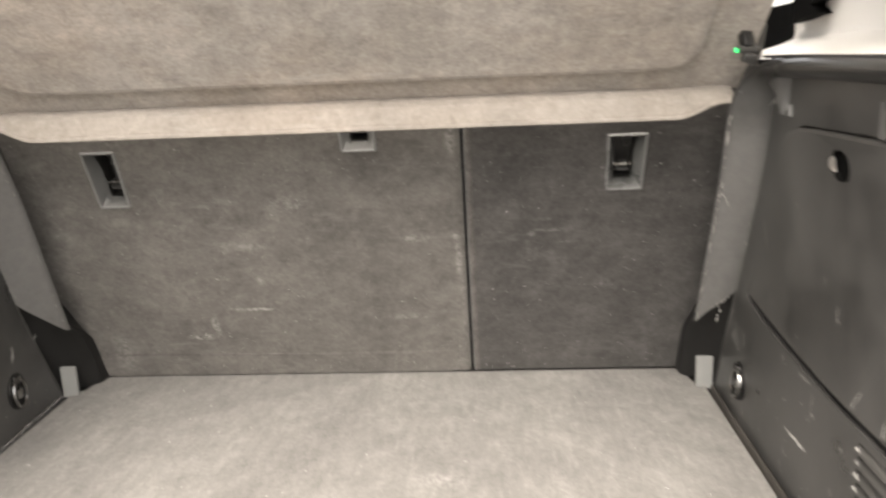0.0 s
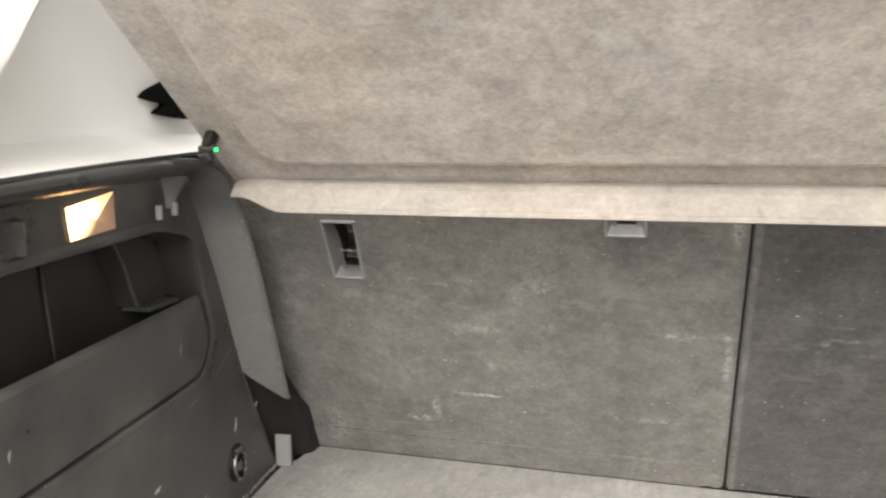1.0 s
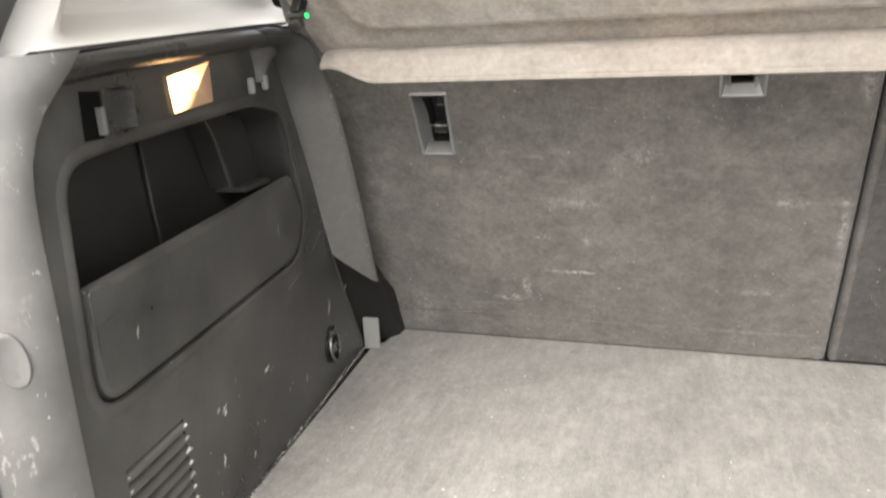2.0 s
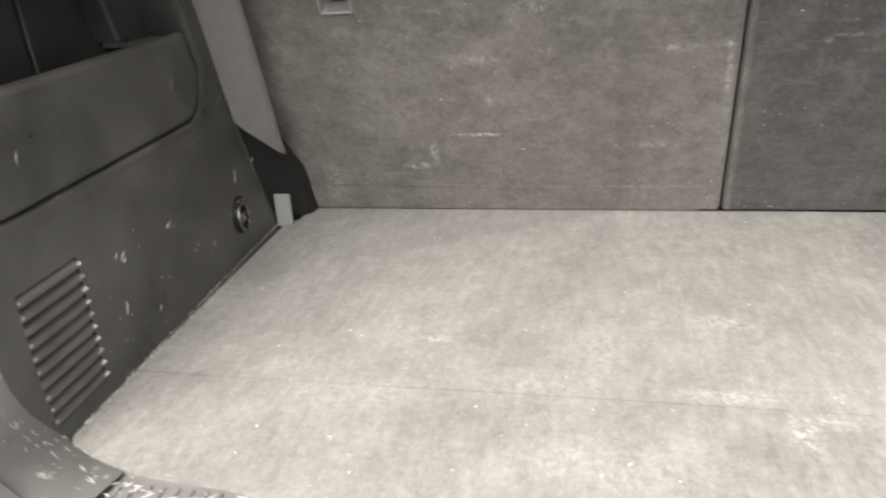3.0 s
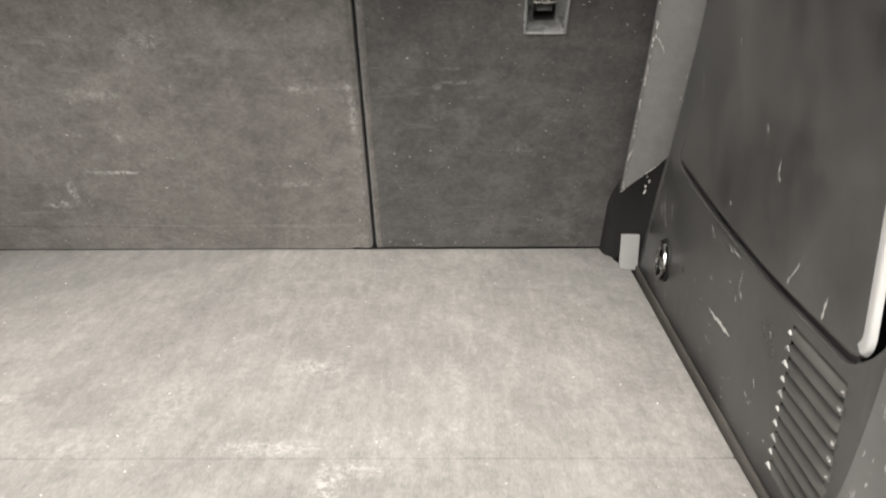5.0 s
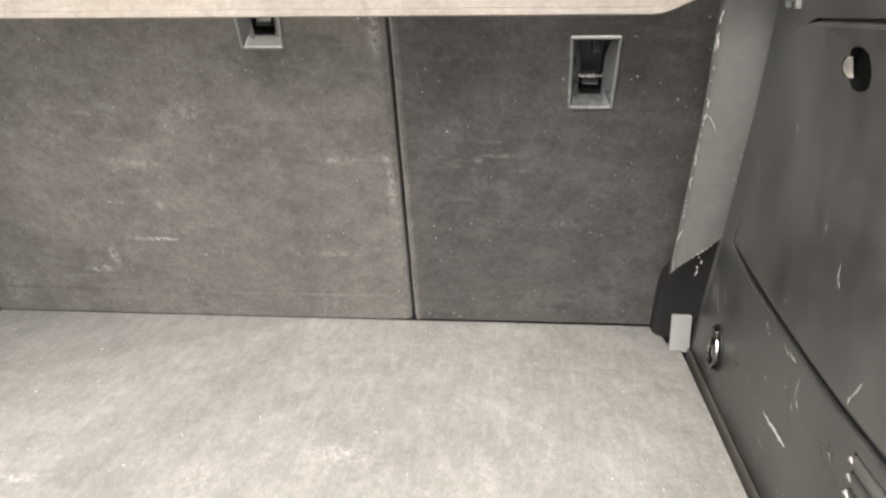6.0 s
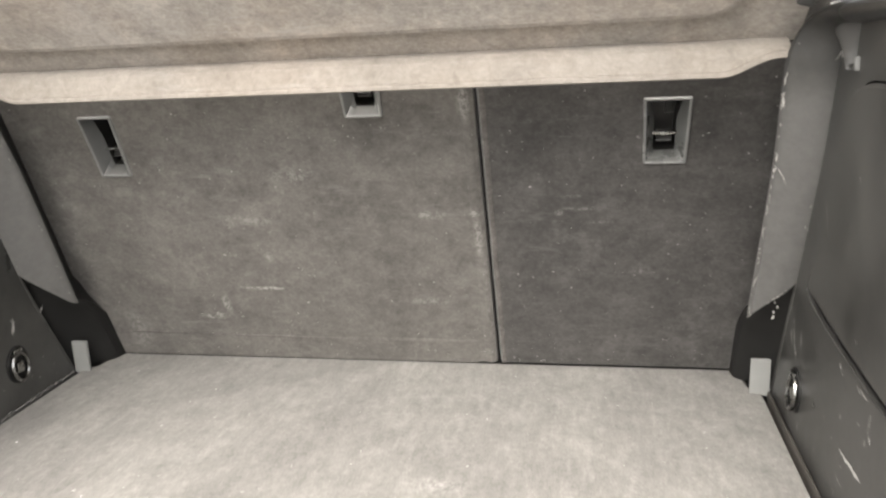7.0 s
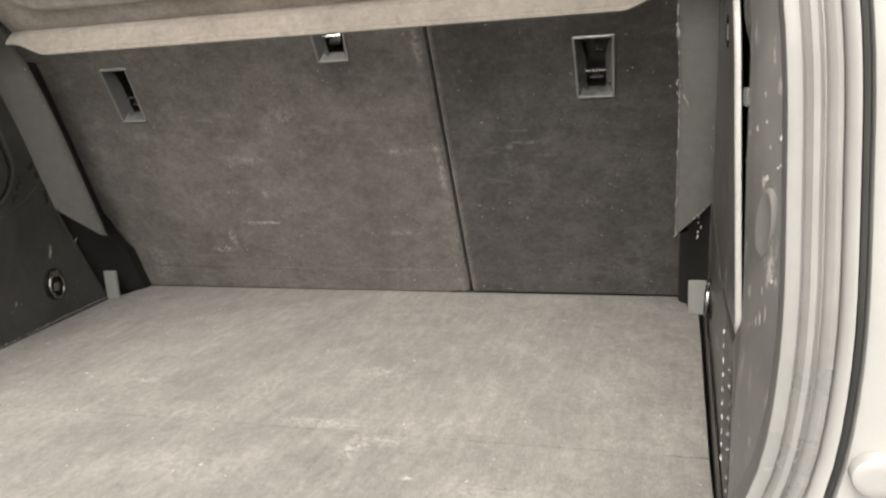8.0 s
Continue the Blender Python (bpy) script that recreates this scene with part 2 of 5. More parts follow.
# darker copy of seat_carpet for the narrow seat back
M_SEAT_DARK = carpet("seat_carpet_darker", (0.048, 0.0464, 0.044), (0.072, 0.0692, 0.0658), (0.165, 0.16, 0.154), 0.4, (0.7, 1.0, 1.0), 0.35, SEAT_MARKS, 0.73, 0.38, 0.4, 0.26)
M_BAND = carpet("seat_edge_felt", (0.078, 0.073, 0.068), (0.112, 0.1045, 0.098), (0.22, 0.21, 0.20), 0.4, (0.7, 1.0, 1.0), 0.30, (), 0.79, 0.45, 0.2, 0.4)
M_SHELF = carpet("shelf_felt", (0.325, 0.298, 0.267), (0.415, 0.385, 0.349), (0.53, 0.505, 0.475), 0.6, (0.8, 1.0, 1.0), 0.34, (), 0.745, 0.42, 0.45, 0.22, 0.4)
M_LIP = carpet("shelf_lip_felt", (0.272, 0.248, 0.22), (0.318, 0.292, 0.262), (0.45, 0.43, 0.40), 0.2, (0.6, 1.0, 1.0), 0.12, (), 0.9, 0.15, 0.6, 0.22, 0.2)
M_TRIM = plastic("trim_plastic", (0.030, 0.0299, 0.0283), (0.092, 0.0907, 0.0865), 0.33, 0.8, shine=0.5)
M_PANEL = plastic("dusty_panel_plastic", (0.037, 0.0365, 0.0342), (0.104, 0.102, 0.0965), 0.36, 0.85, shine=0.48)
# grey strip whose upper end is painted dark for the shade under the shelf
M_STRIP = top_shaded_plastic("pillar_strip_plastic", (0.022, 0.022, 0.021), (0.126, 0.125, 0.1205), 0.37, 0.515, 0.425)
M_SHOULDER = plastic("shelf_ledge_plastic", (0.018, 0.018, 0.0172), (0.046, 0.0455, 0.0435), 0.30, 0.5, shine=0.6)
M_DARK = plastic("dark_plastic", (0.010, 0.010, 0.010), (0.019, 0.019, 0.0185), 0.45, 0.3, shine=0.3)
M_BEZEL = plastic("bezel_plastic", (0.115, 0.117, 0.113), (0.155, 0.155, 0.15), 0.3, 0.4)
M_RIM = plastic("anchor_rim_plastic", (0.175, 0.178, 0.174), (0.25, 0.25, 0.244), 0.32, 0.3)
M_FUNNEL = plastic("anchor_funnel_plastic", (0.125, 0.128, 0.124), (0.18, 0.18, 0.175), 0.32, 0.3)
M_BRACKET = plastic("bracket_plastic", (0.21, 0.215, 0.21), (0.27, 0.27, 0.262), 0.5, 0.3)
M_EDGING = plastic("edging_plastic", (0.052, 0.0475, 0.042), (0.086, 0.080, 0.0715), 0.6, 0.5)
M_SILL = plastic("sill_plastic", (0.11, 0.109, 0.104), (0.18, 0.178, 0.17), 0.5, 0.9, nick_at=0.62)
# scuffed trim plastic in a lighter copy, the sky's light put into its colour
M_PILLAR = plastic("lit_pillar_plastic", (0.086, 0.0855, 0.082), (0.165, 0.1625, 0.155), 0.37, 0.75, scuff_colour=(0.42, 0.41, 0.385), nick_at=0.585, nick_size=58.0, shine=0.55)
# trim plastic in a darker copy, the shade inside recesses put into the colour
M_RECESS = plastic("recess_shade_plastic", (0.020, 0.0193, 0.0184), (0.042, 0.041, 0.039), 0.40, 0.5, shine=0.4)
M_SLAT = plastic("dusty_slat_and_highlight_plastic", (0.05, 0.049, 0.046), (0.11, 0.107, 0.10), 0.45, 0.8)
M_PLUG = plastic("plug_plastic", (0.11, 0.109, 0.105), (0.17, 0.168, 0.161), 0.34, 0.3)
M_HOOK = plastic("hook_plastic", (0.075, 0.0745, 0.072), (0.112, 0.111, 0.107), 0.4, 0.3)
M_EDGE = plastic("slat_end_glint_plastic", (0.19, 0.187, 0.18), (0.27, 0.265, 0.255), 0.48, 0.2)
# pale base colour carries the sky's reflection along the panel's rear edge
M_EDGE_SHEEN = plastic("panel_edge_sheen", (0.38, 0.377, 0.365), (0.50, 0.495, 0.48), 0.3, 0.2, shine=0.6)
M_CREAM = plastic("cream_plastic", (0.85, 0.83, 0.785), (0.88, 0.865, 0.825), 0.45, 0.02)
M_BLACK = plastic("cavity_black", (0.004, 0.004, 0.004), (0.007, 0.007, 0.007), 0.9, 0.0, shine=0.08)
M_RUBBER = plastic("seal_rubber", (0.19, 0.193, 0.186), (0.26, 0.26, 0.25), 0.32, 0.1)
# seal rubber darkened for the shade on its inward side
M_SEAL_SHADE = plastic("seal_shade_rubber", (0.07, 0.07, 0.068), (0.11, 0.11, 0.107), 0.4, 0.1)
M_LINE = plastic("gap_rubber", (0.02, 0.02, 0.02), (0.035, 0.035, 0.034), 0.6, 0.0)
M_PAINT = paint("body_paint", (0.33, 0.33, 0.32))
M_STEEL = metal("bright_steel", (0.6, 0.6, 0.59), 0.22)
M_CATCH = metal("polished_catch", (0.92, 0.91, 0.89), 0.32)
M_RING = metal("dull_chrome", (0.27, 0.27, 0.265), 0.2)
M_LINT = plastic("lint", (0.55, 0.54, 0.52), (0.72, 0.705, 0.675), 0.8, 0.0)
M_SCUFF = plastic("scuff_white", (0.32, 0.315, 0.3), (0.55, 0.54, 0.51), 0.7, 0.0)
M_LENS = lit_lens("lamp_lens", (-0.532, 0.458), 6.0, 1.5, 0.06)
M_LENS_EDGE = lit_lens("lamp_lens_lower", (-0.534, 0.448), 5.0, 0.10, 0.040)
M_LENS_DIM = lit_lens("lamp_lens_far", (-0.532, 0.455), 0.3, 0.05, 0.08)
# green for the pivot dots, with a weak emission of its own
M_GREEN = glow("green_dot_glow", (0.02, 0.75, 0.18), 0.8)
M_GROUND = plastic("wet_asphalt", (0.05, 0.05, 0.05), (0.09, 0.09, 0.09), 0.6, 0.2, 200.0)
M_HEAD = plastic("headlining", (0.45, 0.43, 0.40), (0.5, 0.48, 0.45), 0.9, 0.0)

# ---- mesh helpers ----


def part(name, bm, material, parent=None, label="", smooth=True):
    bmesh.ops.recalc_face_normals(bm, faces=bm.faces)
    me = bpy.data.meshes.new(name)
    flags = [f.smooth and smooth for f in bm.faces]
    bm.to_mesh(me)
    bm.free()
    me.materials.append(material)
    if smooth:
        me.set_sharp_from_angle(angle=radians(38))
    me.polygons.foreach_set("use_smooth", flags)
    ob = new(name, me)
    if parent:
        ob.parent = parent
        if parent.type == "EMPTY":
            ob.matrix_parent_inverse = Matrix.Translation(parent.location).inverted()
    if label:
        ob["label"] = label
    return ob


def thing(name, at, label, category, group="", kind=""):
    e = new(name)
    e.empty_display_size = 0.05
    e.location = at
    return tagged(e, label, category, group, kind)


def quad(bm, a, b, c, d):
    bm.faces.new([a, b, c, d]).smooth = True


def box(bm, x0, x1, y0, y1, z0, z1, bevel=0.0, m=None):
    geo = bmesh.ops.create_cube(bm, size=1.0)
    vs = geo["verts"]
    for v in vs:
        v.co = Vector(((x0 + x1) / 2 + v.co.x * (x1 - x0), (y0 + y1) / 2 + v.co.y * (y1 - y0), (z0 + z1) / 2 + v.co.z * (z1 - z0)))
    if bevel:
        es = list({e for v in vs for e in v.link_edges})
        out = bmesh.ops.bevel(bm, geom=es, offset=bevel, segments=2, profile=0.6, affect="EDGES")
        vs = list({v for f in out["faces"] for v in f.verts} | {v for v in vs if v.is_valid})
    if m:
        for v in vs:
            v.co = m @ v.co
    return bm


def rounded(poly, r, n=5):
    """A closed outline with its corners rounded; r: one radius or one for each corner."""
    out, k = [], len(poly)
    for i in range(k):
        p, a, b = Vector(poly[i]), Vector(poly[i - 1]), Vector(poly[(i + 1) % k])
        ri = r[i] if isinstance(r, (list, tuple)) else r
        if ri <= 0:
            out.append(p)
            continue
        da, db = (a - p), (b - p)
        ra = min(ri, da.length * 0.48, db.length * 0.48)
        s, e = p + da.normalized() * ra, p + db.normalized() * ra
        for j in range(n + 1):
            t = j / n
            out.append((1 - t) ** 2 * s + 2 * t * (1 - t) * p + t * t * e)
    return out


def inset(poly, d):
    """The outline moved inwards by d."""
    k, out = len(poly), []
    area = sum(poly[i][0] * poly[(i + 1) % k][1] - poly[(i + 1) % k][0] * poly[i][1] for i in range(k))
    s = 1 if area > 0 else -1
    for i in range(k):
        p, a, b = Vector(poly[i][:2]), Vector(poly[i - 1][:2]), Vector(poly[(i + 1) % k][:2])
        t = ((p - a).normalized() + (b - p).normalized())
        t = t.normalized() if t.length > 1e-9 else Vector((1, 0))
        out.append(p + s * d * Vector((-t.y, t.x)))
    return out


def sheet(outer, holes, f, thick, lip=0.0):
    """A plate with holes: outlines in (u, v); f(u, v, w) places a point w above the plate's back. lip: rounding of the outer front edge."""
    bm = bmesh.new()
    flat = bmesh.new()
    loops = [inset(outer, lip) if lip else [Vector(p) for p in outer]] + [[Vector(p) for p in h] for h in holes]
    edges = []
    for loop in loops:
        vs = [flat.verts.new((p[0], p[1], 0)) for p in loop]
        edges += [flat.edges.new((vs[i], vs[(i + 1) % len(vs)])) for i in range(len(vs))]
    bmesh.ops.triangle_fill(flat, use_beauty=True, use_dissolve=False, edges=edges)
    flat.verts.index_update()
    flat.verts.ensure_lookup_table()
    top = [bm.verts.new(f(v.co.x, v.co.y, thick)) for v in flat.verts]
    back = [bm.verts.new(f(v.co.x, v.co.y, 0.0)) for v in flat.verts]
    for face in flat.faces:
        ids = [v.index for v in face.verts]
        bm.faces.new([top[i] for i in ids])
        bm.faces.new([back[i] for i in reversed(ids)])
    start = 0
    for n, loop in enumerate(loops):
        k = len(loop)
        if n == 0 and lip:
            mid = inset(outer, lip * 0.3)
            rings = [[top[start + i] for i in range(k)], [bm.verts.new(f(p[0], p[1], thick - lip * 0.3)) for p in mid],
                     [bm.verts.new(f(p[0], p[1], thick - lip)) for p in outer], [back[start + i] for i in range(k)]]
        else:
            rings = [[top[start + i] for i in range(k)], [back[start + i] for i in range(k)]]
        for a, b in zip(rings, rings[1:]):
            for i in range(k):
                j = (i + 1) % k
                quad(bm, a[i], a[j], b[j], b[i])
        start += k
    flat.free()
    return bm


def loft(rings, closed=False, caps=False):
    """Faces between rows of points."""
    bm = bmesh.new()
    vs = [[bm.verts.new(p) for p in r] for r in rings]
    for a, b in zip(vs, vs[1:]):
        k = len(a)
        for i in range(k if closed else k - 1):
            j = (i + 1) % k
            quad(bm, a[i], a[j], b[j], b[i])
    if caps:
        bm.faces.new(list(reversed(vs[0])))
        bm.faces.new(vs[-1])
    return bm


def tube(points, r, n=10, closed=False):
    """A round rod along a line of points."""
    k, rings, up = len(points), [], None
    pts = [Vector(p) for p in points]
    for i in range(k):
        a = pts[i - 1] if (i or closed) else pts[i]
        b = pts[(i + 1) % k] if (i < k - 1 or closed) else pts[i]
        t = (b - a).normalized()
        if up is None:
            up = t.orthogonal().normalized()
        up = (up - t * up.dot(t)).normalized()
        side = t.cross(up)
        rings.append([pts[i] + r * (math.cos(2 * math.pi * j / n) * up + math.sin(2 * math.pi * j / n) * side) for j in range(n)])
    if closed:
        rings.append(rings[0])
        bm = bmesh.new()
        vs = [[bm.verts.new(p) for p in q] for q in rings[:-1]]
        vs.append(vs[0])
        for a, b in zip(vs, vs[1:]):
            for j in range(n):
                quad(bm, a[j], a[(j + 1) % n], b[(j + 1) % n], b[j])
        return bm
    return loft(rings, True, True)


def curve(points, n):
    """n points evenly along a smooth line through the given ones."""
    P = [Vector(p) for p in points]
    P = [2 * P[0] - P[1]] + P + [2 * P[-1] - P[-2]]
    fine = []
    for i in range(1, len(P) - 2):
        for j in range(16):
            t = j / 16
            fine.append(0.5 * (2 * P[i] + (P[i + 1] - P[i - 1]) * t + (2 * P[i - 1] - 5 * P[i] + 4 * P[i + 1] - P[i + 2]) * t * t
                               + (3 * P[i] - P[i - 1] - 3 * P[i + 1] + P[i + 2]) * t ** 3))
    fine.append(P[-2])
    acc = [0.0]
    for a, b in zip(fine, fine[1:]):
        acc.append(acc[-1] + (b - a).length)
    out = []
    for i in range(n):
        s, j = acc[-1] * i / (n - 1), 0
        while j < len(acc) - 2 and acc[j + 1] < s:
            j += 1
        t = (s - acc[j]) / max(1e-9, acc[j + 1] - acc[j])
        out.append(fine[j].lerp(fine[j + 1], min(1, max(0, t))))
    return out


# ---- the plan ----
SEAT_T = Vector((0, -0.4027, 0.9153))
SEAT_N = Vector((0, -0.9153, -0.4027))


def on_seat(u, v, w):
    """A point of the seat backs: u across, v up along the lean, w out towards the boot."""
    return Vector((u, 0, 0)) + SEAT_T * v + SEAT_N * w


def wall_x(side, y):
    return 0.537 + 0.025 * (y + 0.2) if side > 0 else -(0.530 + 0.08 * (y + 0.2))


def on_wall(side):
    """Places (y, z) on a side wall, w into the boot."""
    return lambda u, v, w: Vector((wall_x(side, u) - side * w, u, v))


# ---- ground and the shell round the boot ----
bm = bmesh.new()
bmesh.ops.create_grid(bm, x_segments=1, y_segments=1, size=900)
for v in bm.verts:
    v.co.z = -0.72
tagged(part("ground", bm, M_GROUND), "wet grey asphalt ground under the car", "ground", kind="structure")
for name, side in (("wall_left", -1), ("wall_right", 1)):
    pane = rounded([(-0.20, 0.60), (0.90, 0.60), (0.90, 0.94), (-0.12, 0.94)], 0.04, 4)
    bm = sheet([(-0.62, -0.3), (0.955, -0.3), (0.955, 1.0), (-0.62, 1.0)], [pane], lambda u, v, w: Vector((side * (0.70 + w), u, v)), 0.04)
    tagged(part(name, bm, M_DARK, smooth=False), "plain dark inner side of the car body with a side window opening", "car body", kind="structure")
for name, b in (("wall_front", (-0.74, 0.74, 0.96, 1.0, -0.3, 1.0)), ("underfloor", (-0.69, 0.69, -0.72, 0.95, -0.3, -0.26))):
    bm = bmesh.new()
    box(bm, *b)
    tagged(part(name, bm, M_DARK, smooth=False), "plain dark inner side of the car body", "car body", kind="structure")
bm = bmesh.new()
box(bm, -0.74, 0.74, -0.32, 1.0, 1.004, 1.04)
tagged(part("ceiling", bm, M_HEAD, smooth=False), "plain pale cloth headlining of the car", "headlining", kind="structure")

# ---- load floor ----
floor = thing("floor", (0, -0.35, 0), "worn grey carpeted load floor with pale smudges", "boot floor", kind="structure")
EDGE = [(0.498, -0.002), (0.50, -0.02), (0.509, -0.03), (0.512, -0.062), (0.527, -0.074)]
flat_map = lambda u, v, w: Vector((u, v, w - 0.018))
rim = EDGE + [(0.518, -0.541)]
rim_left = [(-u, v) for u, v in EDGE] + [(-0.5015, -0.541)]
bm = sheet(rounded(rim_left[::-1] + rim, 0.003, 2)[::-1], [], flat_map, 0.018)
part("floor_board", bm, M_FLOOR, floor)
front = [(0.518, -0.5427), (0.5175, -0.642), (0.512, -0.649), (0.500, -0.6575), (0.476, -0.672), (0.459, -0.682), (0.444, -0.6885), (0.417, -0.693), (0.381, -0.698), (0.341, -0.704), (0.322, -0.711), (0.305, -0.722), (0.28, -0.745), (0.262, -0.780)]
left_front = [(-0.5015, -0.5427), (-0.4915, -0.664), (-0.486, -0.672), (-0.462, -0.685), (-0.430, -0.697), (-0.407, -0.7032), (-0.362, -0.708), (-0.308, -0.712), (-0.275, -0.721), (-0.250, -0.742), (-0.235, -0.780)]
flap_line = front + left_front[::-1]
bm = sheet([(u, v + 0.002 if v < -0.6 else v) for u, v in flap_line], [], flat_map, 0.018)
part("floor_flap", bm, M_FLOOR, floor, "carpeted rear flap of the load floor")
bm = bmesh.new()
box(bm, -0.5, 0.5, -0.56, -0.525, -0.03, -0.008)
part("hinge_strip", bm, M_DARK, floor)
bm = loft([[Vector((wall_x(1, y) - d, y, z)) for d, z in ((-0.002, -0.02), (0.0005, 0.0005), (0.0022, 0.0038), (0.0036, 0.0042), (0.0050, 0.0020), (0.0056, -0.02))] for y in (-0.085, -0.25, -0.45, -0.646)], True, True)
part("edging", bm, M_EDGING, floor, "brown-grey edging strip beside the carpet")

# ---- rear seat backs ----


def match(loop, other):
    """For each point of the other outline the point of the loop on the same ray from the middle."""
    c = sum((Vector(p) for p in loop), Vector((0, 0))) / len(loop)
    out = []
    for q in other:
        d = (Vector(q) - c).normalized()
        best = None
        for i in range(len(loop)):
            a, b = Vector(loop[i]) - c, Vector(loop[(i + 1) % len(loop)]) - c
            den = d.x * (b.y - a.y) - d.y * (b.x - a.x)
            if abs(den) < 1e-12:
                continue
            t = (a.x * (b.y - a.y) - a.y * (b.x - a.x)) / den
            k = (a.x * d.y - a.y * d.x) / den
            if t > 0 and -1e-3 <= k <= 1 + 1e-3:
                best = c + d * t
        out.append(best or Vector(q))
    return out


def tether_anchor(u, v, width, height, deep, parent):
    """A moulded cup let into the seat back: a rim, a funnel that narrows to an upright channel, and a steel bar across it."""
    top, low, h = width / 2, width * 0.46, height / 2
    outer = rounded([(u - low, v - h), (u + low, v - h), (u + top, v + h), (u - top, v + h)], 0.003, 3)
    outer = [Vector(p).lerp(Vector(q), j / 10) for p, q in zip(outer, outer[1:] + outer[:1]) for j in range(10 if (Vector(q) - Vector(p)).length > 0.02 else 1)]
    mouth = inset(outer, 0.0038)
    k = width / 0.056
    waist = rounded([(u - 0.0135 * k, v - 0.415 * height), (u + 0.0135 * k, v - 0.415 * height), (u + 0.0130 * k, v - 0.05 * height), (u + 0.0135 * k, v + 0.10 * height),
                     (u + 0.0215 * k, v + 0.42 * height), (u - 0.0215 * k, v + 0.42 * height), (u - 0.0135 * k, v + 0.10 * height), (u - 0.0130 * k, v - 0.05 * height)], [0.002, 0.002, 0.01, 0.01, 0.003, 0.003, 0.01, 0.01], 3)
    waist = match(waist, mouth)
    rim_ob = part("tether_anchor", loft([[on_seat(p[0], p[1], w) for p in q] for q, w in
                  ((outer, 0.0), (outer, 0.0026), (inset(outer, 0.001), 0.0038), (inset(outer, 0.0028), 0.0038), (mouth, 0.0026))], True), M_RIM, parent, "pale grey plastic child-seat anchor cup")
    part("funnel", loft([[on_seat(p[0], p[1], 0.0026) for p in mouth], [on_seat(*(p * 0.55 + q * 0.45), -deep * 0.55) for p, q in zip(mouth, waist)], [on_seat(p[0], p[1], -deep) for p in waist]], True), M_FUNNEL, rim_ob)
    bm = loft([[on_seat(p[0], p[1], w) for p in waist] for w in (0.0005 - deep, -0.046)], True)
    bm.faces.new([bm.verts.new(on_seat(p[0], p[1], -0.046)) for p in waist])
    part("cup_back", bm, M_RECESS, rim_ob, "hollow of the cup with shade put into its colour")
    bar_v = v - 0.13 * height
    bm = tube([on_seat(u - 0.0145 * k, bar_v, -deep + 0.003), on_seat(u, bar_v, -deep + 0.0045), on_seat(u + 0.0145 * k, bar_v, -deep + 0.003)], 0.0023, 8)
    part("anchor_bar", bm, M_STEEL, rim_ob, "steel anchor bar")
    bm = bmesh.new()
    box(bm, -0.0095 * k, 0.0095 * k, -0.003, 0.003, -0.008, 0.008, 0.001, Matrix.Translation(on_seat(u, v - 0.235 * height, -deep - 0.008)) @ pose(0, 0, 0, -23.7, 0, 0))
    part("anchor_tab", bm, M_TRIM, rim_ob)
    bm = bmesh.new()
    box(bm, -0.005, 0.005, -0.003, 0.003, -0.010, 0.010, 0.002, Matrix.Translation(on_seat(u + 0.004, v + 0.20 * height, -deep - 0.013)) @ pose(0, 0, 0, -23.7, 0, 14))
    part("strap_guide", bm, M_TRIM, rim_ob)


def seat_back(x0, x1, anchors, label, seam_left, cloth):
    s = thing("rear_seat_back", ((x0 + x1) / 2, 0.02, 0), label, "seat back", "rear seat backs")
    holes = []
    for u, v, w, h, _ in anchors:
        holes.append([(u - w / 2 + 0.002, v - h / 2 + 0.002), (u + w / 2 - 0.002, v - h / 2 + 0.002), (u + w / 2 - 0.002, v + h / 2 - 0.002), (u - w / 2 + 0.002, v + h / 2 - 0.002)])
    f = lambda u, v, w: on_seat(u, v, w - 0.05)
    bm = sheet(rounded([(x0, 0.0), (x1, 0.0), (x1, 0.60), (x0, 0.60)], 0.006, 3), holes, f, 0.05, 0.005)
    part("carpet_panel", bm, cloth, s)
    sx = x1 if seam_left < 0 else x0
    band = [(sx, 0.004), (sx, 0.592)]
    wide = 1.0 if seam_left < 0 else 0.55
    prof = [(d * wide, w) for d, w in ((0.0022, -0.008), (0.0036, -0.001), (0.0065, 0.0016), (0.010, 0.0022), (0.0145, 0.0018), (0.0175, 0.0008), (0.0198, -0.0012))]
    bm = loft([[on_seat(sx + seam_left * d, v, w) for d, w in prof] for _, v in band])
    part("edge_band", bm, M_BAND if seam_left > 0 else cloth, s, "folded carpet edge along the split")
    for a in anchors:
        tether_anchor(*a, s)
    return s


VT = 1.0925
seat_a = seat_back(-0.545, 0.1505, [(-0.3735, 0.371 * VT, 0.051, 0.095, 0.020), (0.0070, 0.446 * VT, 0.055, 0.095, 0.016)], "wide rear seat back covered in scuffed dark grey carpet", -1, M_SEAT)
seat_b = seat_back(0.1545, 0.545, [(0.3830, 0.4083, 0.0565, 0.0908, 0.020)], "narrow rear seat back covered in darker blackish carpet", 1, M_SEAT_DARK)
bm = loft([[on_seat(x, v, w) for v, w in ((0.002, 0.0002), (0.002, 0.0010), (0.044, 0.0010), (0.049, 0.0006), (0.052, -0.0004))] for x in (-0.50, -0.1, 0.12)])
part("hinge_flap", bm, M_SEAT, seat_a, "carpet flap over the seat hinge")
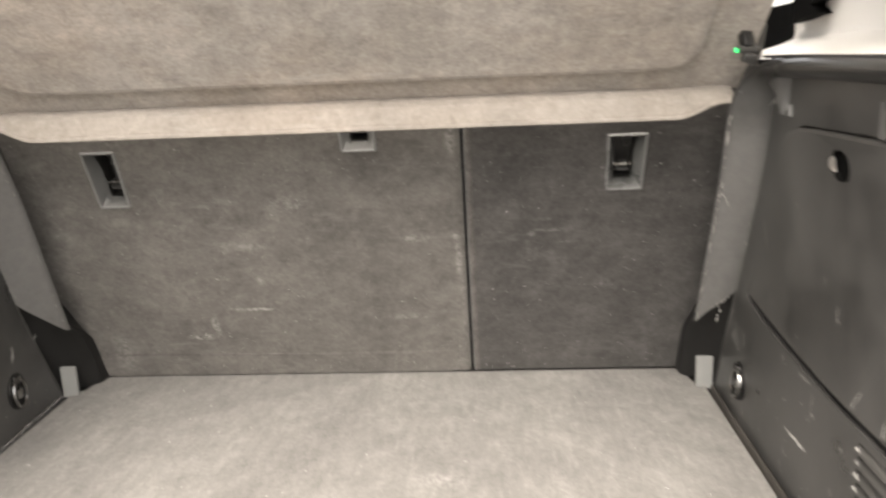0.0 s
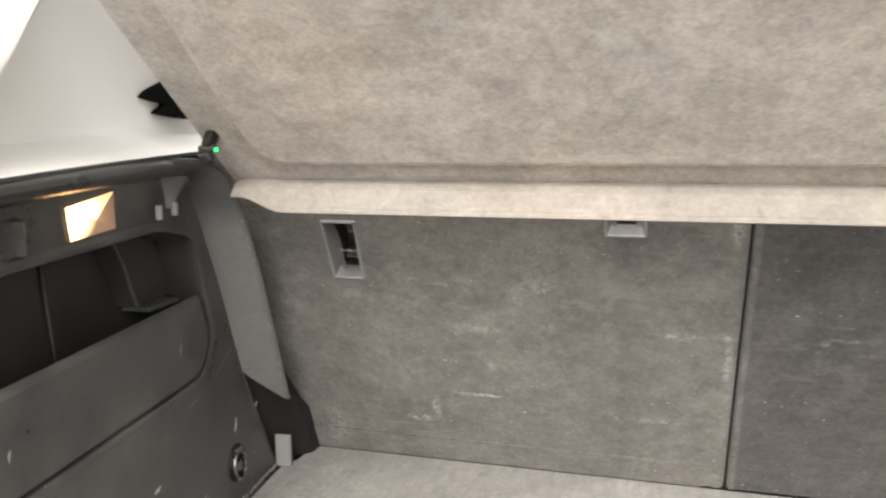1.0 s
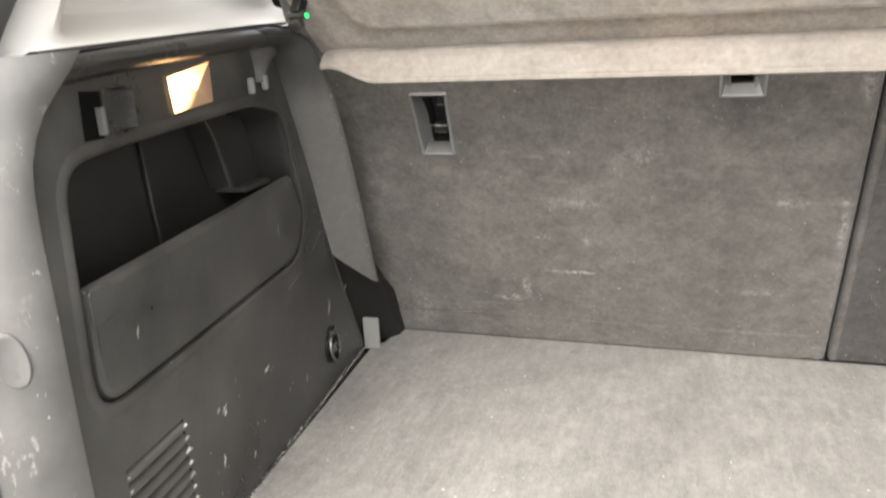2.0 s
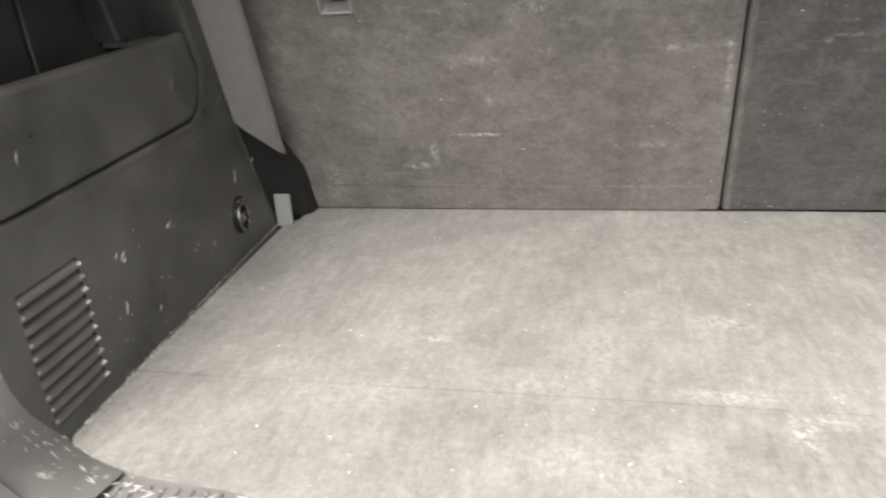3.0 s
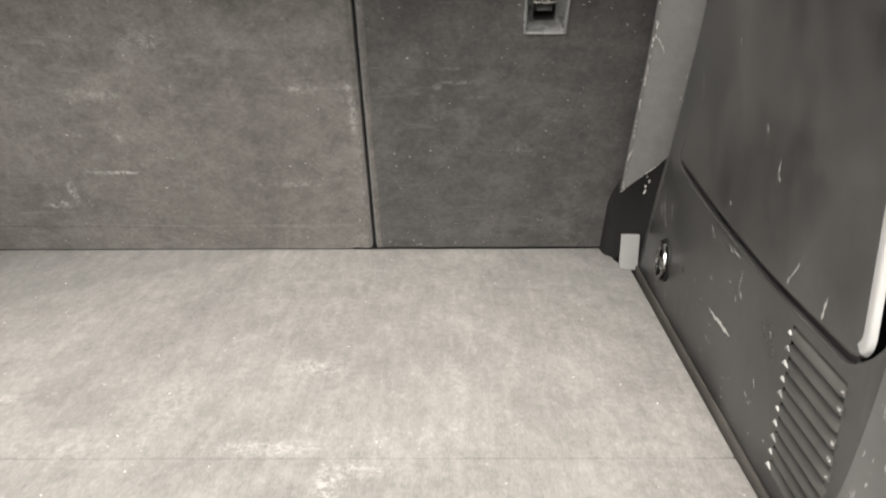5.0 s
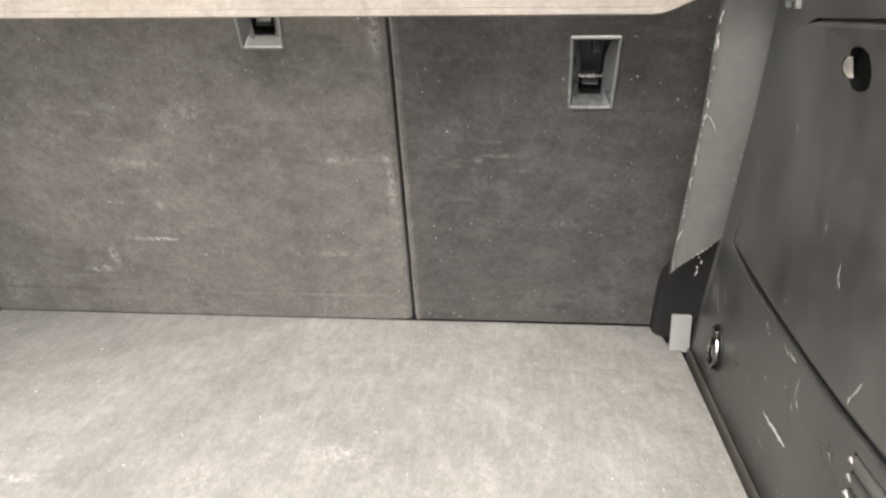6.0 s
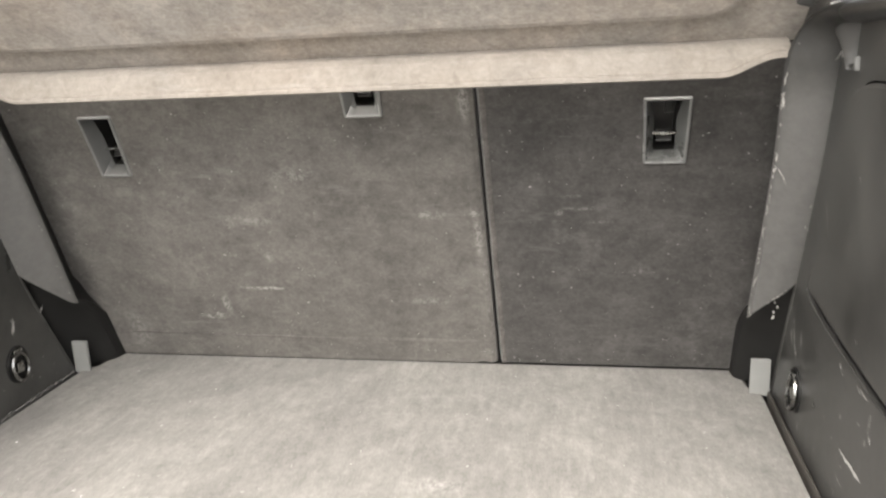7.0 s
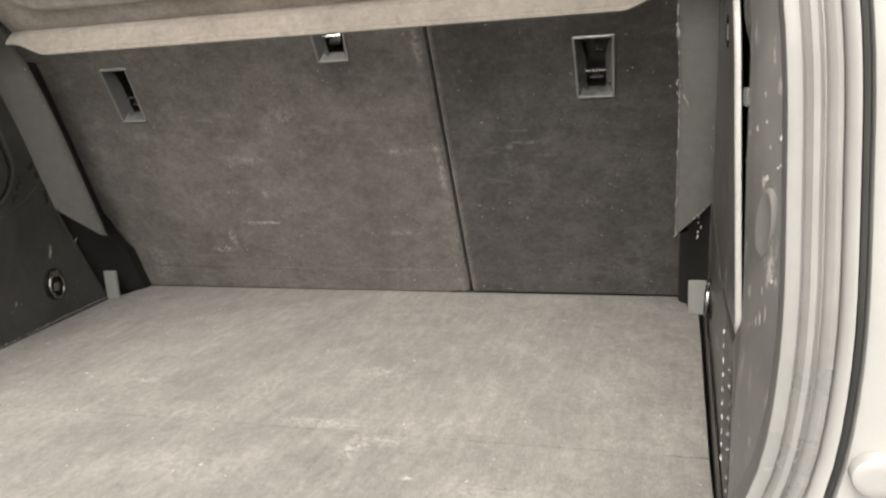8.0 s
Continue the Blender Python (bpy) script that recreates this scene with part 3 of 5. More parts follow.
# darker strip laid on the carpet as the shaded line above the flap
bm = loft([[on_seat(x, 0.0505 + 0.002 * math.sin(9 * x) + d * k, w) for d, w in ((-0.0026, 0.0004), (-0.0014, 0.0013), (0.0012, 0.0013), (0.0028, 0.0002))] for x, k in ((-0.47, 0.3), (-0.44, 1.0), (-0.38, 1.2), (-0.30, 0.9), (-0.22, 0.8), (-0.15, 0.4), (-0.11, 0.1))])
part("crease", bm, M_BAND, seat_a, "raised darker felt strip painting the shade of a crease")

# ---- side trims ----


def outline(side):
    front_edge = [(-0.083, -0.02), (-0.083, 0.0), (-0.186, 0.190), (-0.262, 0.342), (-0.296, 0.430), (-0.318, 0.4855)]
    if side < 0:
        front_edge = [(-0.083, -0.02), (-0.083, 0.0), (-0.182, 0.190), (-0.238, 0.335), (-0.282, 0.430), (-0.308, 0.4855)]
    rear = [(-0.690, 0.4800), (-0.712, 0.40), (-0.716, 0.20), (-0.70, 0.09), (-0.68, 0.04), (-0.645, -0.003), (-0.645, -0.02)]
    if side < 0:
        rear = [(-0.696, 0.4800), (-0.718, 0.40), (-0.7235, 0.20), (-0.7235, 0.09), (-0.704, 0.044), (-0.670, -0.003), (-0.670, -0.02)]
    return front_edge + rear


def vent(side, parent, hole):
    """Raked louvre slats in a dark box behind the wall."""
    f = on_wall(side)
    y0, y1 = hole[0], hole[1]
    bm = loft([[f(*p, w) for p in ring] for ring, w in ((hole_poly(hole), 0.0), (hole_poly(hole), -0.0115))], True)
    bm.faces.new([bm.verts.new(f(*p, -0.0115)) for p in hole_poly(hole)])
    part("vent_box", bm, M_RECESS, parent)
    n = 10
    for i in range(n):
        z = hole[3] - (i + 0.5) * (hole[3] - hole[2]) / n
        cut = hole[4] * max(0.0, (0.07 - z) / 0.07)
        ya, yb = y1 + 0.001, y0 + cut - 0.001
        prof = [(dz * 1.5, w) for dz, w in ((0.0042, -0.010), (0.0018, 0.0002), (-0.0008, 0.0028), (-0.0024, 0.0026), (-0.0018, -0.010))]
        bm = loft([[f(y, z + dz + lift, w * k) for dz, w in prof] for y, lift, k in ((ya, 0.0, 0.6), (ya - 0.004, 0, 1.0), (yb + 0.004, 0, 1.0), (yb, 0, 0.6))], True, True)
        slat = part("slat", bm, M_SLAT, parent)
        # pale wedges at the slat ends: scuffs, and glints given as colour
        k = 0.9 + 0.6 * ((i * 7) % 5) / 4
        base = [(0.0034 * k, -0.0016), (0.0014, 0.0002), (0.0004, 0.0021 * k), (-0.0026 * k, 0.0010), (-0.0062 * k, -0.0006), (-0.0030, -0.0014)]
        tip = loft([[f(ya + a, z + b, 0.0014) for a, b in base], [f(ya - 0.0006 + a * 0.75, z + b * 0.7, 0.0030) for a, b in base]], True, True)
        part("slat_tip", tip, M_EDGE if i % 3 == 1 else M_SCUFF, slat, "scuffed pale slat end, its glint put into the colour")
        if i % 4 != 2:
            base = [(0.0, -0.001), (0.0005, 0.0014 * k), (0.004 * k, 0.001), (0.002, -0.0008)]
            tip = loft([[f(yb + a, z + b, 0.0016) for a, b in base], [f(yb + 0.0006 + a * 0.6, z + b * 0.5, 0.0031) for a, b in base]], True, True)
            part("slat_tip", tip, M_EDGE, slat, "scuffed pale slat end, its glint put into the colour")


def hole_poly(h):
    return [(h[0] + h[4], h[2]), (h[1], h[2]), (h[1], h[3]), (h[0], h[3]), (h[0], h[2] + 0.07)]


def lashing_ring(side, y, z, parent):
    f = on_wall(side)
    cup_poly = [(y + 0.024 * math.cos(a), z + 0.028 * math.sin(a)) for a in [2 * math.pi * i / 20 for i in range(20)]]
    bm = loft([[f(p[0], p[1], w) for p in ring] for ring, w in ((cup_poly, 0.0), (cup_poly, 0.0022), (inset(cup_poly, 0.004), 0.0028), (inset(cup_poly, 0.008), 0.0008))], True, True)
    cup = part("lashing_point", bm, M_DARK, parent, "black lashing point cup with chrome ring")
    pts = []
    for i in range(24):
        a = 2 * math.pi * i / 24
        pts.append(f(y + 0.0165 * math.cos(a), z - 0.003 + 0.0205 * math.sin(a), 0.004 + 0.003 * (1 - math.sin(a)) / 2))
    part("ring", tube(pts, 0.0030, 8, True), M_RING, cup, "chrome lashing ring")
    bm = bmesh.new()
    box(bm, -0.004, 0.004, -0.009, 0.009, -0.005, 0.006, 0.0015, Matrix.Translation(f(y, z + 0.018, 0.002)))
    part("clamp", bm, M_RING, cup)
    bm = bmesh.new()
    box(bm, -0.003, 0.003, -0.007, 0.007, -0.008, 0.008, 0.0015, Matrix.Translation(f(y, z - 0.004, 0.003)))
    part("latch", bm, M_RING, cup)


def bag_hook(side, y, z, parent):
    """A smooth web that flares out of the wall under the shoulder and runs down into a small two-pronged hook."""
    f = on_wall(side)
    rings = []
    for k in range(13):
        t = k / 12
        e = (1 - t) ** 1.7
        zz = z + 0.037 - 0.039 * t
        fore, aft = y + 0.008 + 0.080 * e, y - 0.005 - 0.010 * (1 - t) ** 2.0
        rings.append([f(fore + (aft - fore) * u, zz, -0.001 + (0.0125 - 0.003 * t) * max(0.0, math.sin(math.pi * u)) ** 0.8) for u in [j / 10 for j in range(11)]])
    hook = part("bag_hook", loft(rings, False, True), M_HOOK, parent, "grey plastic bag hook")
    for dy, h, out in (((0.0115, 0.0075, 0.0015), (-0.0125, 0.0085, 0.0010)) if side > 0 else ((0.003, 0.011, 0.007), (-0.031, 0.012, 0.007))):
        bm = bmesh.new()
        box(bm, -0.0028, 0.0036, -0.0034, 0.0034, -h, 0.005, 0.0018, Matrix.Translation(f(y + dy, z, out)))
        part("prong", bm, M_BRACKET, hook, "pale hook prong")


def folding_hook(side, parent):
    """A dark slot with a small hook in it and a dished plate beside it."""
    f = on_wall(side)
    hollow = [(-0.655, 0.430), (-0.631, 0.429), (-0.629, 0.466), (-0.652, 0.468)]
    bm = loft([[f(p[0], p[1], w) for p in hollow] for w in (0.0004, 0.0008)], True, True)
    slot = part("hook_slot", bm, M_BLACK, parent, "dark slot with a folding hook")
    bm = bmesh.new()
    box(bm, -0.003, 0.005, -0.0021, 0.0021, -0.013, 0.009, 0.0012, Matrix.Translation(f(-0.6355, 0.445, 0.003)))
    part("folding_hook", bm, M_BEZEL, slot, "small pale hook")
    rows = []
    for i in range(9):
        t = i / 8
        y = -0.628 + 0.030 * t
        w = 0.0015 + 0.0085 * t * t
        rows.append([f(y, 0.4675 - 0.001 * t, w * 0.2), f(y, 0.465 - 0.001 * t, w), f(y, 0.452, w - 0.002 * math.sin(math.pi * t)), f(y, 0.437 - 0.004 * t, w), f(y, 0.434 - 0.004 * t, w * 0.2)])
    rows.append([f(-0.5955, p, q) for p, q in ((0.4665, -0.001), (0.464, 0.0085), (0.452, 0.0085), (0.433, 0.0085), (0.430, -0.001))])
    rows.append([f(-0.5945, p, -0.001) for p in (0.4665, 0.464, 0.452, 0.433, 0.430)])
    part("hook_plate", loft(rows), M_TRIM, parent, "dished grey plate beside the hook slot")


def shoulder(side, parent):
    """The rounded roll that carries the parcel shelf, bent down into the pillar strip at its front end."""
    path = [(-0.355, 0.5048), (-0.365, 0.505), (-0.40, 0.505), (-0.48, 0.503), (-0.60, 0.499), (-0.690, 0.495)]
    pts = curve([(y, z, 0) for y, z in path], 30)
    rings = []
    for i, p in enumerate(pts):
        k = min(1.0, 0.55 + (29 - i) / 18)
        rings.append([Vector((wall_x(side, p.x) - side * d * k, p.x, p.y + h)) for d, h in
                      ((-0.0005, -0.022), (0.007, -0.0205), (0.014, -0.0175), (0.018, -0.013), (0.0185, -0.0085), (0.015, -0.0045), (0.007, -0.001), (-0.006, 0.0018), (-0.035, 0.002))])
    SHOULDERS[side] = rings[0]
    part("shoulder", loft(rings), M_SHOULDER, parent, "glossy black rounded shelf ledge")


STRIPS = {}
SHOULDERS = {}


def strip_and_corner(side, parent):
    """The pale pillar strip that faces the opening, the hinge cover under it and the corner bracket."""
    if side > 0:
        ins = [(0.490, -0.150, 0.135), (0.492, -0.235, 0.335), (0.488, -0.278, 0.432), (0.495, -0.297, 0.468), (0.512, -0.308, 0.494), (0.533, -0.315, 0.5045)]
        out = [(0.5385, -0.187, 0.190), (0.5365, -0.262, 0.342), (0.536, -0.295, 0.428), (0.536, -0.308, 0.455), (0.5365, -0.315, 0.470), (0.538, -0.322, 0.490)]
    else:
        ins = [(-0.492, -0.118, 0.126), (-0.480, -0.205, 0.330), (-0.473, -0.258, 0.432), (-0.479, -0.280, 0.470), (-0.494, -0.292, 0.494), (-0.512, -0.300, 0.503)]
        out = [(-0.5305, -0.184, 0.190), (-0.528, -0.238, 0.335), (-0.5245, -0.282, 0.430), (-0.523, -0.292, 0.455), (-0.523, -0.300, 0.470), (-0.523, -0.306, 0.492)]
    STRIPS[side] = (ins, out)
    a, b = curve(ins[:3], 12), curve(out[:3], 12)
    def across_strip(p, q):
        return ([q, q.lerp(p, 0.12) + Vector((0, -0.0025, 0))] + [q.lerp(p, k) + Vector((0, -0.004, 0)) for k in (0.35, 0.6, 0.8, 0.92)]
                + [q.lerp(p, 0.985) + Vector((0, 0.0005, 0)), p + Vector((0, 0.004, 0))])

    tuck = Vector((side * 0.002, 0.004, 0))
    strip_rows = []
    for p, q in zip(a[:-1], b[:-1]):
        row = across_strip(p, q)
        strip_rows.append([q + Vector((side * 0.004, 0.03, 0))] + row + [row[-1] + tuck])
    # the strip's top bends smoothly back into the shelf ledge: a patch between four lines
    end = SHOULDERS[side]
    p0, q0 = a[-1], b[-1]
    first = across_strip(p0, q0)
    if side > 0:
        low = [first[0], (0.5356, -0.3065, 0.456), (0.5352, -0.317, 0.473), (0.534, -0.332, 0.481), end[0]]
        high = [first[7], (0.488, -0.288, 0.458), (0.497, -0.295, 0.480), (0.509, -0.306, 0.496), (0.523, -0.330, 0.505), end[7]]
    else:
        low = [first[0], (-0.5225, -0.2955, 0.456), (-0.521, -0.308, 0.473), (-0.520, -0.327, 0.481), end[0]]
        high = [first[7], (-0.4705, -0.278, 0.464), (-0.476, -0.290, 0.487), (-0.491, -0.303, 0.501), (-0.508, -0.330, 0.506), end[7]]
    n = 17
    low, high = curve(low, n), curve(high, n)
    rings = []
    for i in range(n):
        t, row = i / (n - 1), []
        for k in range(8):
            u = k / 7
            across = first[k].lerp(end[k], t)
            flat = first[0].lerp(end[0], t).lerp(first[7].lerp(end[7], t), u)
            row.append(low[i].lerp(high[i], u) + across - flat)
        row.append(row[-1] + tuck.lerp(end[8] - end[7], t))
        rings.append([row[0] + Vector((side * 0.004, 0.03 * (1 - t), -0.002 * t))] + row)
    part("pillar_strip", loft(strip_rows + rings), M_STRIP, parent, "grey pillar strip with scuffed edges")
    # dark gap behind the strip, towards the seat
    go = 0.034 if side < 0 else 0.03
    rings = [[p + Vector((side * 0.002, 0.006, 0)), p + Vector((side * go, 0.05, 0)), p + Vector((side * (go + 0.024), 0.13, 0))] for p in a]
    part("strip_return", loft(rings), M_DARK, parent)
    s = side
    x_in, x_out = 0.4985, 0.556
    rin = [(0.012, 0.001), (-0.030, 0.001), (-0.052, 0.055), (-0.078, 0.10), (-0.118, 0.135), (-0.066, 0.110), (-0.02, 0.07)]
    rout = [(0.012, 0.001), (-0.080, 0.001), (-0.102, 0.055), (-0.145, 0.12), (-0.186, 0.205), (-0.06, 0.20), (-0.02, 0.10)]
    rings = []
    for k in (0.0, 0.06, 0.2, 0.6, 1.0):
        e = 0.006 if k == 0 else 0.0
        rings.append([Vector((s * (x_in + (x_out - x_in) * k), y0 + (y1 - y0) * min(1, k * 1.0) + (e if i not in (0, 5, 6) else 0), z0 + (z1 - z0) * k)) for i, ((y0, z0), (y1, z1)) in enumerate(zip(rin, rout))])
    part("hinge_cover", loft(rings, True, True), M_DARK, parent, "black moulded cover over the seat hinge")
    bm = bmesh.new()
    box(bm, *sorted((s * 0.5115, s * 0.538)), -0.0845, -0.079, -0.003, 0.051, 0.0015)
    part("corner_bracket", bm, M_BRACKET, parent, "small pale grey corner bracket")


PANEL = [(-0.236, 0.199), (-0.256, 0.1945), (-0.376, 0.1815), (-0.516, 0.1715), (-0.675, 0.1690), (-0.6925, 0.183), (-0.6925, 0.39), (-0.670, 0.430), (-0.402, 0.4315), (-0.364, 0.427), (-0.343, 0.413), (-0.326, 0.390), (-0.306, 0.350), (-0.292, 0.310), (-0.270, 0.252)]
PANEL_R = [0.008, 0.02, 0.05, 0.05, 0.014, 0.012, 0.03, 0.03, 0.02, 0.02, 0.015, 0.03, 0.03, 0.03, 0.04]
GROOVE = [(-0.233, 0.197), (-0.252, 0.1885), (-0.300, 0.1795), (-0.385, 0.1728), (-0.458, 0.1675), (-0.535, 0.1640), (-0.672, 0.1630), (-0.706, 0.188), (-0.7085, 0.392), (-0.676, 0.4335), (-0.400, 0.4335), (-0.3690, 0.4225), (-0.3500, 0.4100), (-0.3325, 0.3890), (-0.3125, 0.3500), (-0.2985, 0.3110), (-0.2740, 0.2530)]
GRIP = [(0.0305, -0.003), (0.0305, 0.003), (0.026, 0.0062), (0.0165, 0.0085), (0.0125, 0.0135), (0.004, 0.015), (-0.007, 0.0145), (-0.0165, 0.0105), (-0.0205, 0.003), (-0.0205, -0.004), (-0.0165, -0.011), (-0.007, -0.0145), (0.004, -0.015), (0.0125, -0.0135), (0.0165, -0.0085), (0.026, -0.0062)]


def panel_rise(y, z):
    """How far the access panel stands proud of the wall: flush in front, swelling out towards its rear edge."""
    t = min(1.0, max(0.0, (-0.55 - y) / 0.13))
    return 0.001 + (0.0015 + 0.028 * (z - 0.30)) * t * t * (3 - 2 * t)


def wall_drop(side, y):
    """The rear strip of the right wall lies a little deeper than the access panel in front of it."""
    t = min(1.0, max(0.0, (-0.700 - y) / 0.008)) if side > 0 else 0.0
    return 0.0042 * t * t * (3 - 2 * t)


def side_trim(side):
    name = "moulded black plastic boot side trim with an access panel" if side > 0 else "moulded black plastic boot side trim with a storage pocket and lit lamp"
    s = thing("side_trim", (side * 0.53, -0.4, 0), name, "side trim", "boot side trims")
    f = on_wall(side)
    back = lambda u, v, w: f(u, v, w - 0.004 - wall_drop(side, u))
    hole = (-0.677, -0.5885, 0.020, 0.153, 0.016) if side > 0 else (-0.680, -0.590, 0.019, 0.153, 0.006)
    holes = [hole_poly(hole)]
    if side > 0:
        grip = [(-0.5055 + dy + 0.35 * dz, 0.4002 + dz) for dy, dz in GRIP]
        holes += [rounded(GROOVE, [0.008, 0.02, 0.03, 0.05, 0.05, 0.05, 0.014, 0.014, 0.03, 0.03, 0.02, 0.02, 0.015, 0.03, 0.03, 0.03, 0.04], 5)]
    else:
        pocket = rounded([(-0.699, 0.212), (-0.292, 0.218), (-0.261, 0.268), (-0.298, 0.405), (-0.372, 0.424), (-0.62, 0.420), (-0.686, 0.415)], [0.04, 0.045, 0.02, 0.02, 0.02, 0.03, 0.03], 6)
        holes += [pocket]
    part("wall_panel", sheet(outline(side), holes, back, 0.004), M_TRIM, s)
    vent(side, s, hole)
    edge_line = curve([f(y, z, 0.0002) for y, z in ((-0.086, 0.003), (-0.120, 0.066), (-0.152, 0.126), (-0.182 if side < 0 else -0.186, 0.188))], 16)
    part("front_bead", tube(edge_line, 0.0017, 8), M_TRIM, s, "thin bead along the front edge of the trim")
    lashing_ring(side, -0.217 if side < 0 else -0.218, 0.064, s)
    shoulder(side, s)
    strip_and_corner(side, s)
    # hooks under the shoulder
    bag_hook(side, -0.350, 0.449, s)
    folding_hook(side, s)
    if side > 0:
        # removable access panel, proud of the wall, with a finger hole and a screw in it
        poly = rounded(PANEL, PANEL_R, 5)
        g = lambda u, v, w: f(u, v, w - 0.005 + panel_rise(u, v))
        panel = part("access_panel", sheet(poly, [grip], g, 0.005, 0.004), M_PANEL, s, "smooth black removable access panel")
        # rear rounding laid over in a paler colour, as a painted sky reflection
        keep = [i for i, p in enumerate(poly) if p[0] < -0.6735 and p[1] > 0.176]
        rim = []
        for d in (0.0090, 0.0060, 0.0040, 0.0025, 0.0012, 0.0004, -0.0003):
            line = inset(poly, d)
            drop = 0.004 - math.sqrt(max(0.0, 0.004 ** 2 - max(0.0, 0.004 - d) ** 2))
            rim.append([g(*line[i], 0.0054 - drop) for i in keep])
        part("panel_edge", loft(rim), M_EDGE_SHEEN, panel, "pale worn rear edge of the panel, sky sheen put into its colour")
        grip = inset(grip, 0.0003)
        bm = loft([[g(p[0], p[1], 0.0051) for p in grip], [f(p[0], p[1], -0.0056) for p in grip]], True)
        bm.faces.new([bm.verts.new(f(p[0], p[1], -0.0056)) for p in grip])
        part("finger_hole", bm, M_BLACK, panel)
        rows = []
        for i in range(9):
            q = 2 * i / 8 - 1
            z, y = 0.4002 + 0.0072 * q, -0.5055 + 0.35 * 0.0072 * q
            far = 0.0305 - 0.010 * abs(q) ** 2.4
            rows.append([f(y + far + (0.0186 - far) * t, z, panel_rise(y, z) - 0.0004 - 0.0028 * t ** 1.3) for t in (0.0, 0.2, 0.45, 0.7, 1.0)])
        part("catch", loft(rows), M_CATCH, panel, "bright metal catch sloping into the finger hole")
        ridge = curve([f(y, z, 0.0) for y, z in ((-0.238, 0.1945), (-0.255, 0.1868), (-0.300, 0.1788), (-0.385, 0.1722), (-0.458, 0.1669), (-0.535, 0.1634), (-0.660, 0.1625))], 40)
        part("groove_edge", tube(ridge, 0.0008, 8), M_TRIM, s, "worn edge below the access panel")
        slot = inset(rounded(PANEL, PANEL_R, 5), -0.026)
        bm = bmesh.new()
        bm.faces.new([bm.verts.new(f(p[0], p[1], -0.018)) for p in slot])
        part("panel_cavity", bm, M_BLACK, s)
        ring = holes[-1]
        bm = loft([[f(p[0], p[1], w - wall_drop(side, p[0])) for p in inset(ring, -0.0002)] for w in (-0.0006, -0.018)], True)
        part("cavity_side", bm, M_RECESS, s)
        step = [(max(p[0], -0.676), p[1]) for p in inset(rounded(GROOVE, 0.008, 3), -0.006) if p[0] > -0.68]
        bm = bmesh.new()
        bm.faces.new([bm.verts.new(f(p[0], p[1], -0.0060)) for p in step])
        # darker plastic here paints the shade of the groove
        part("panel_rebate", bm, M_RECESS, s, "shallow rebate round the access panel")
        bm = bmesh.new()
        box(bm, -0.002, 0.002, -0.009, 0.009, -0.006, 0.006, 0.001, Matrix.Translation(f(-0.703, 0.352, -0.003)))
        part("clip", bm, M_HOOK, s)
    else:
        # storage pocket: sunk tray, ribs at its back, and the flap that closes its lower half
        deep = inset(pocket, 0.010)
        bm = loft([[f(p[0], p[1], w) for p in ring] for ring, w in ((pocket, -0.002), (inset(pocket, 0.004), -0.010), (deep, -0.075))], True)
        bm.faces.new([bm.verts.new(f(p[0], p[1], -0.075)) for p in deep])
        tray = part("pocket_tray", bm, M_RECESS, s, "deep black moulded storage pocket with shade put into its colour")
        flare = [[f(p[0], p[1], w) for p in inset(pocket, -d)] for d, w in ((-0.0015, -0.006), (-0.0006, 0.0004), (0.0010, 0.0015), (0.0034, 0.0018), (0.0075, 0.0011), (0.0115, -0.0004))]
        part("pocket_rim", loft(flare, True), M_TRIM, s, "rounded rim of the storage pocket")
        bm = tube([f(*p, -0.0006) for p in ((-0.335, 0.190), (-0.29, 0.199), (-0.25, 0.213), (-0.215, 0.232))], 0.0018, 8)
        part("wall_crease", bm, M_TRIM, s)
        bm = loft([[f(-0.488, 0.412, -0.074), f(-0.490, 0.412, -0.071), f(-0.493, 0.412, -0.074)], [f(-0.474, 0.23, -0.074), f(-0.476, 0.23, -0.071), f(-0.479, 0.23, -0.074)]], True, True)
        part("rib", bm, M_RECESS, tray)
        ridge = curve([(-0.400, 0.420, 0), (-0.378, 0.390, 0), (-0.360, 0.345, 0), (-0.352, 0.325, 0)], 10)
        bm = loft([[f(p.x - 0.012, p.y, -0.074), f(p.x - 0.003, p.y, -0.058), f(p.x + 0.004, p.y, -0.050), f(p.x + 0.07, p.y, -0.048)] for p in ridge])
        part("wheel_bulge", bm, M_RECESS, tray)
        # two thin rods in lighter plastic draw the gloss highlights on bulge and rib
        part("bulge_highlight", tube([f(p.x + 0.001, p.y, -0.0535) for p in ridge], 0.0020, 8), M_SLAT, tray)
        part("rib_highlight", tube([f(-0.4905, 0.410, -0.0715), f(-0.4765, 0.23, -0.0715)], 0.0012, 8), M_SLAT, tray)
        bm = bmesh.new()
        box(bm, -0.024, 0.018, -0.032, 0.028, -0.003, 0.003, 0.0015, Matrix.Translation(f(-0.322, 0.321, -0.048)))
        part("ledge", bm, M_TRIM, tray)
        flap = rounded([(-0.694, 0.215), (-0.294, 0.221), (-0.265, 0.268), (-0.288, 0.327), (-0.687, 0.319)], [0.036, 0.04, 0.02, 0.004, 0.004], 6)
        part("pocket_flap", sheet(flap, [], lambda u, v, w: f(u, v, w - 0.010), 0.0115, 0.0075), M_TRIM, s, "smooth black pocket flap")
        tab = rounded([(-0.686, 0.286), (-0.659, 0.289), (-0.655, 0.299), (-0.655, 0.3175), (-0.686, 0.3165)], 0.004, 3)
        part("pull_tab", sheet(tab, [], lambda u, v, w: f(u, v, w + 0.001), 0.0012, 0.0006), M_TRIM, s, "small black pull tab")
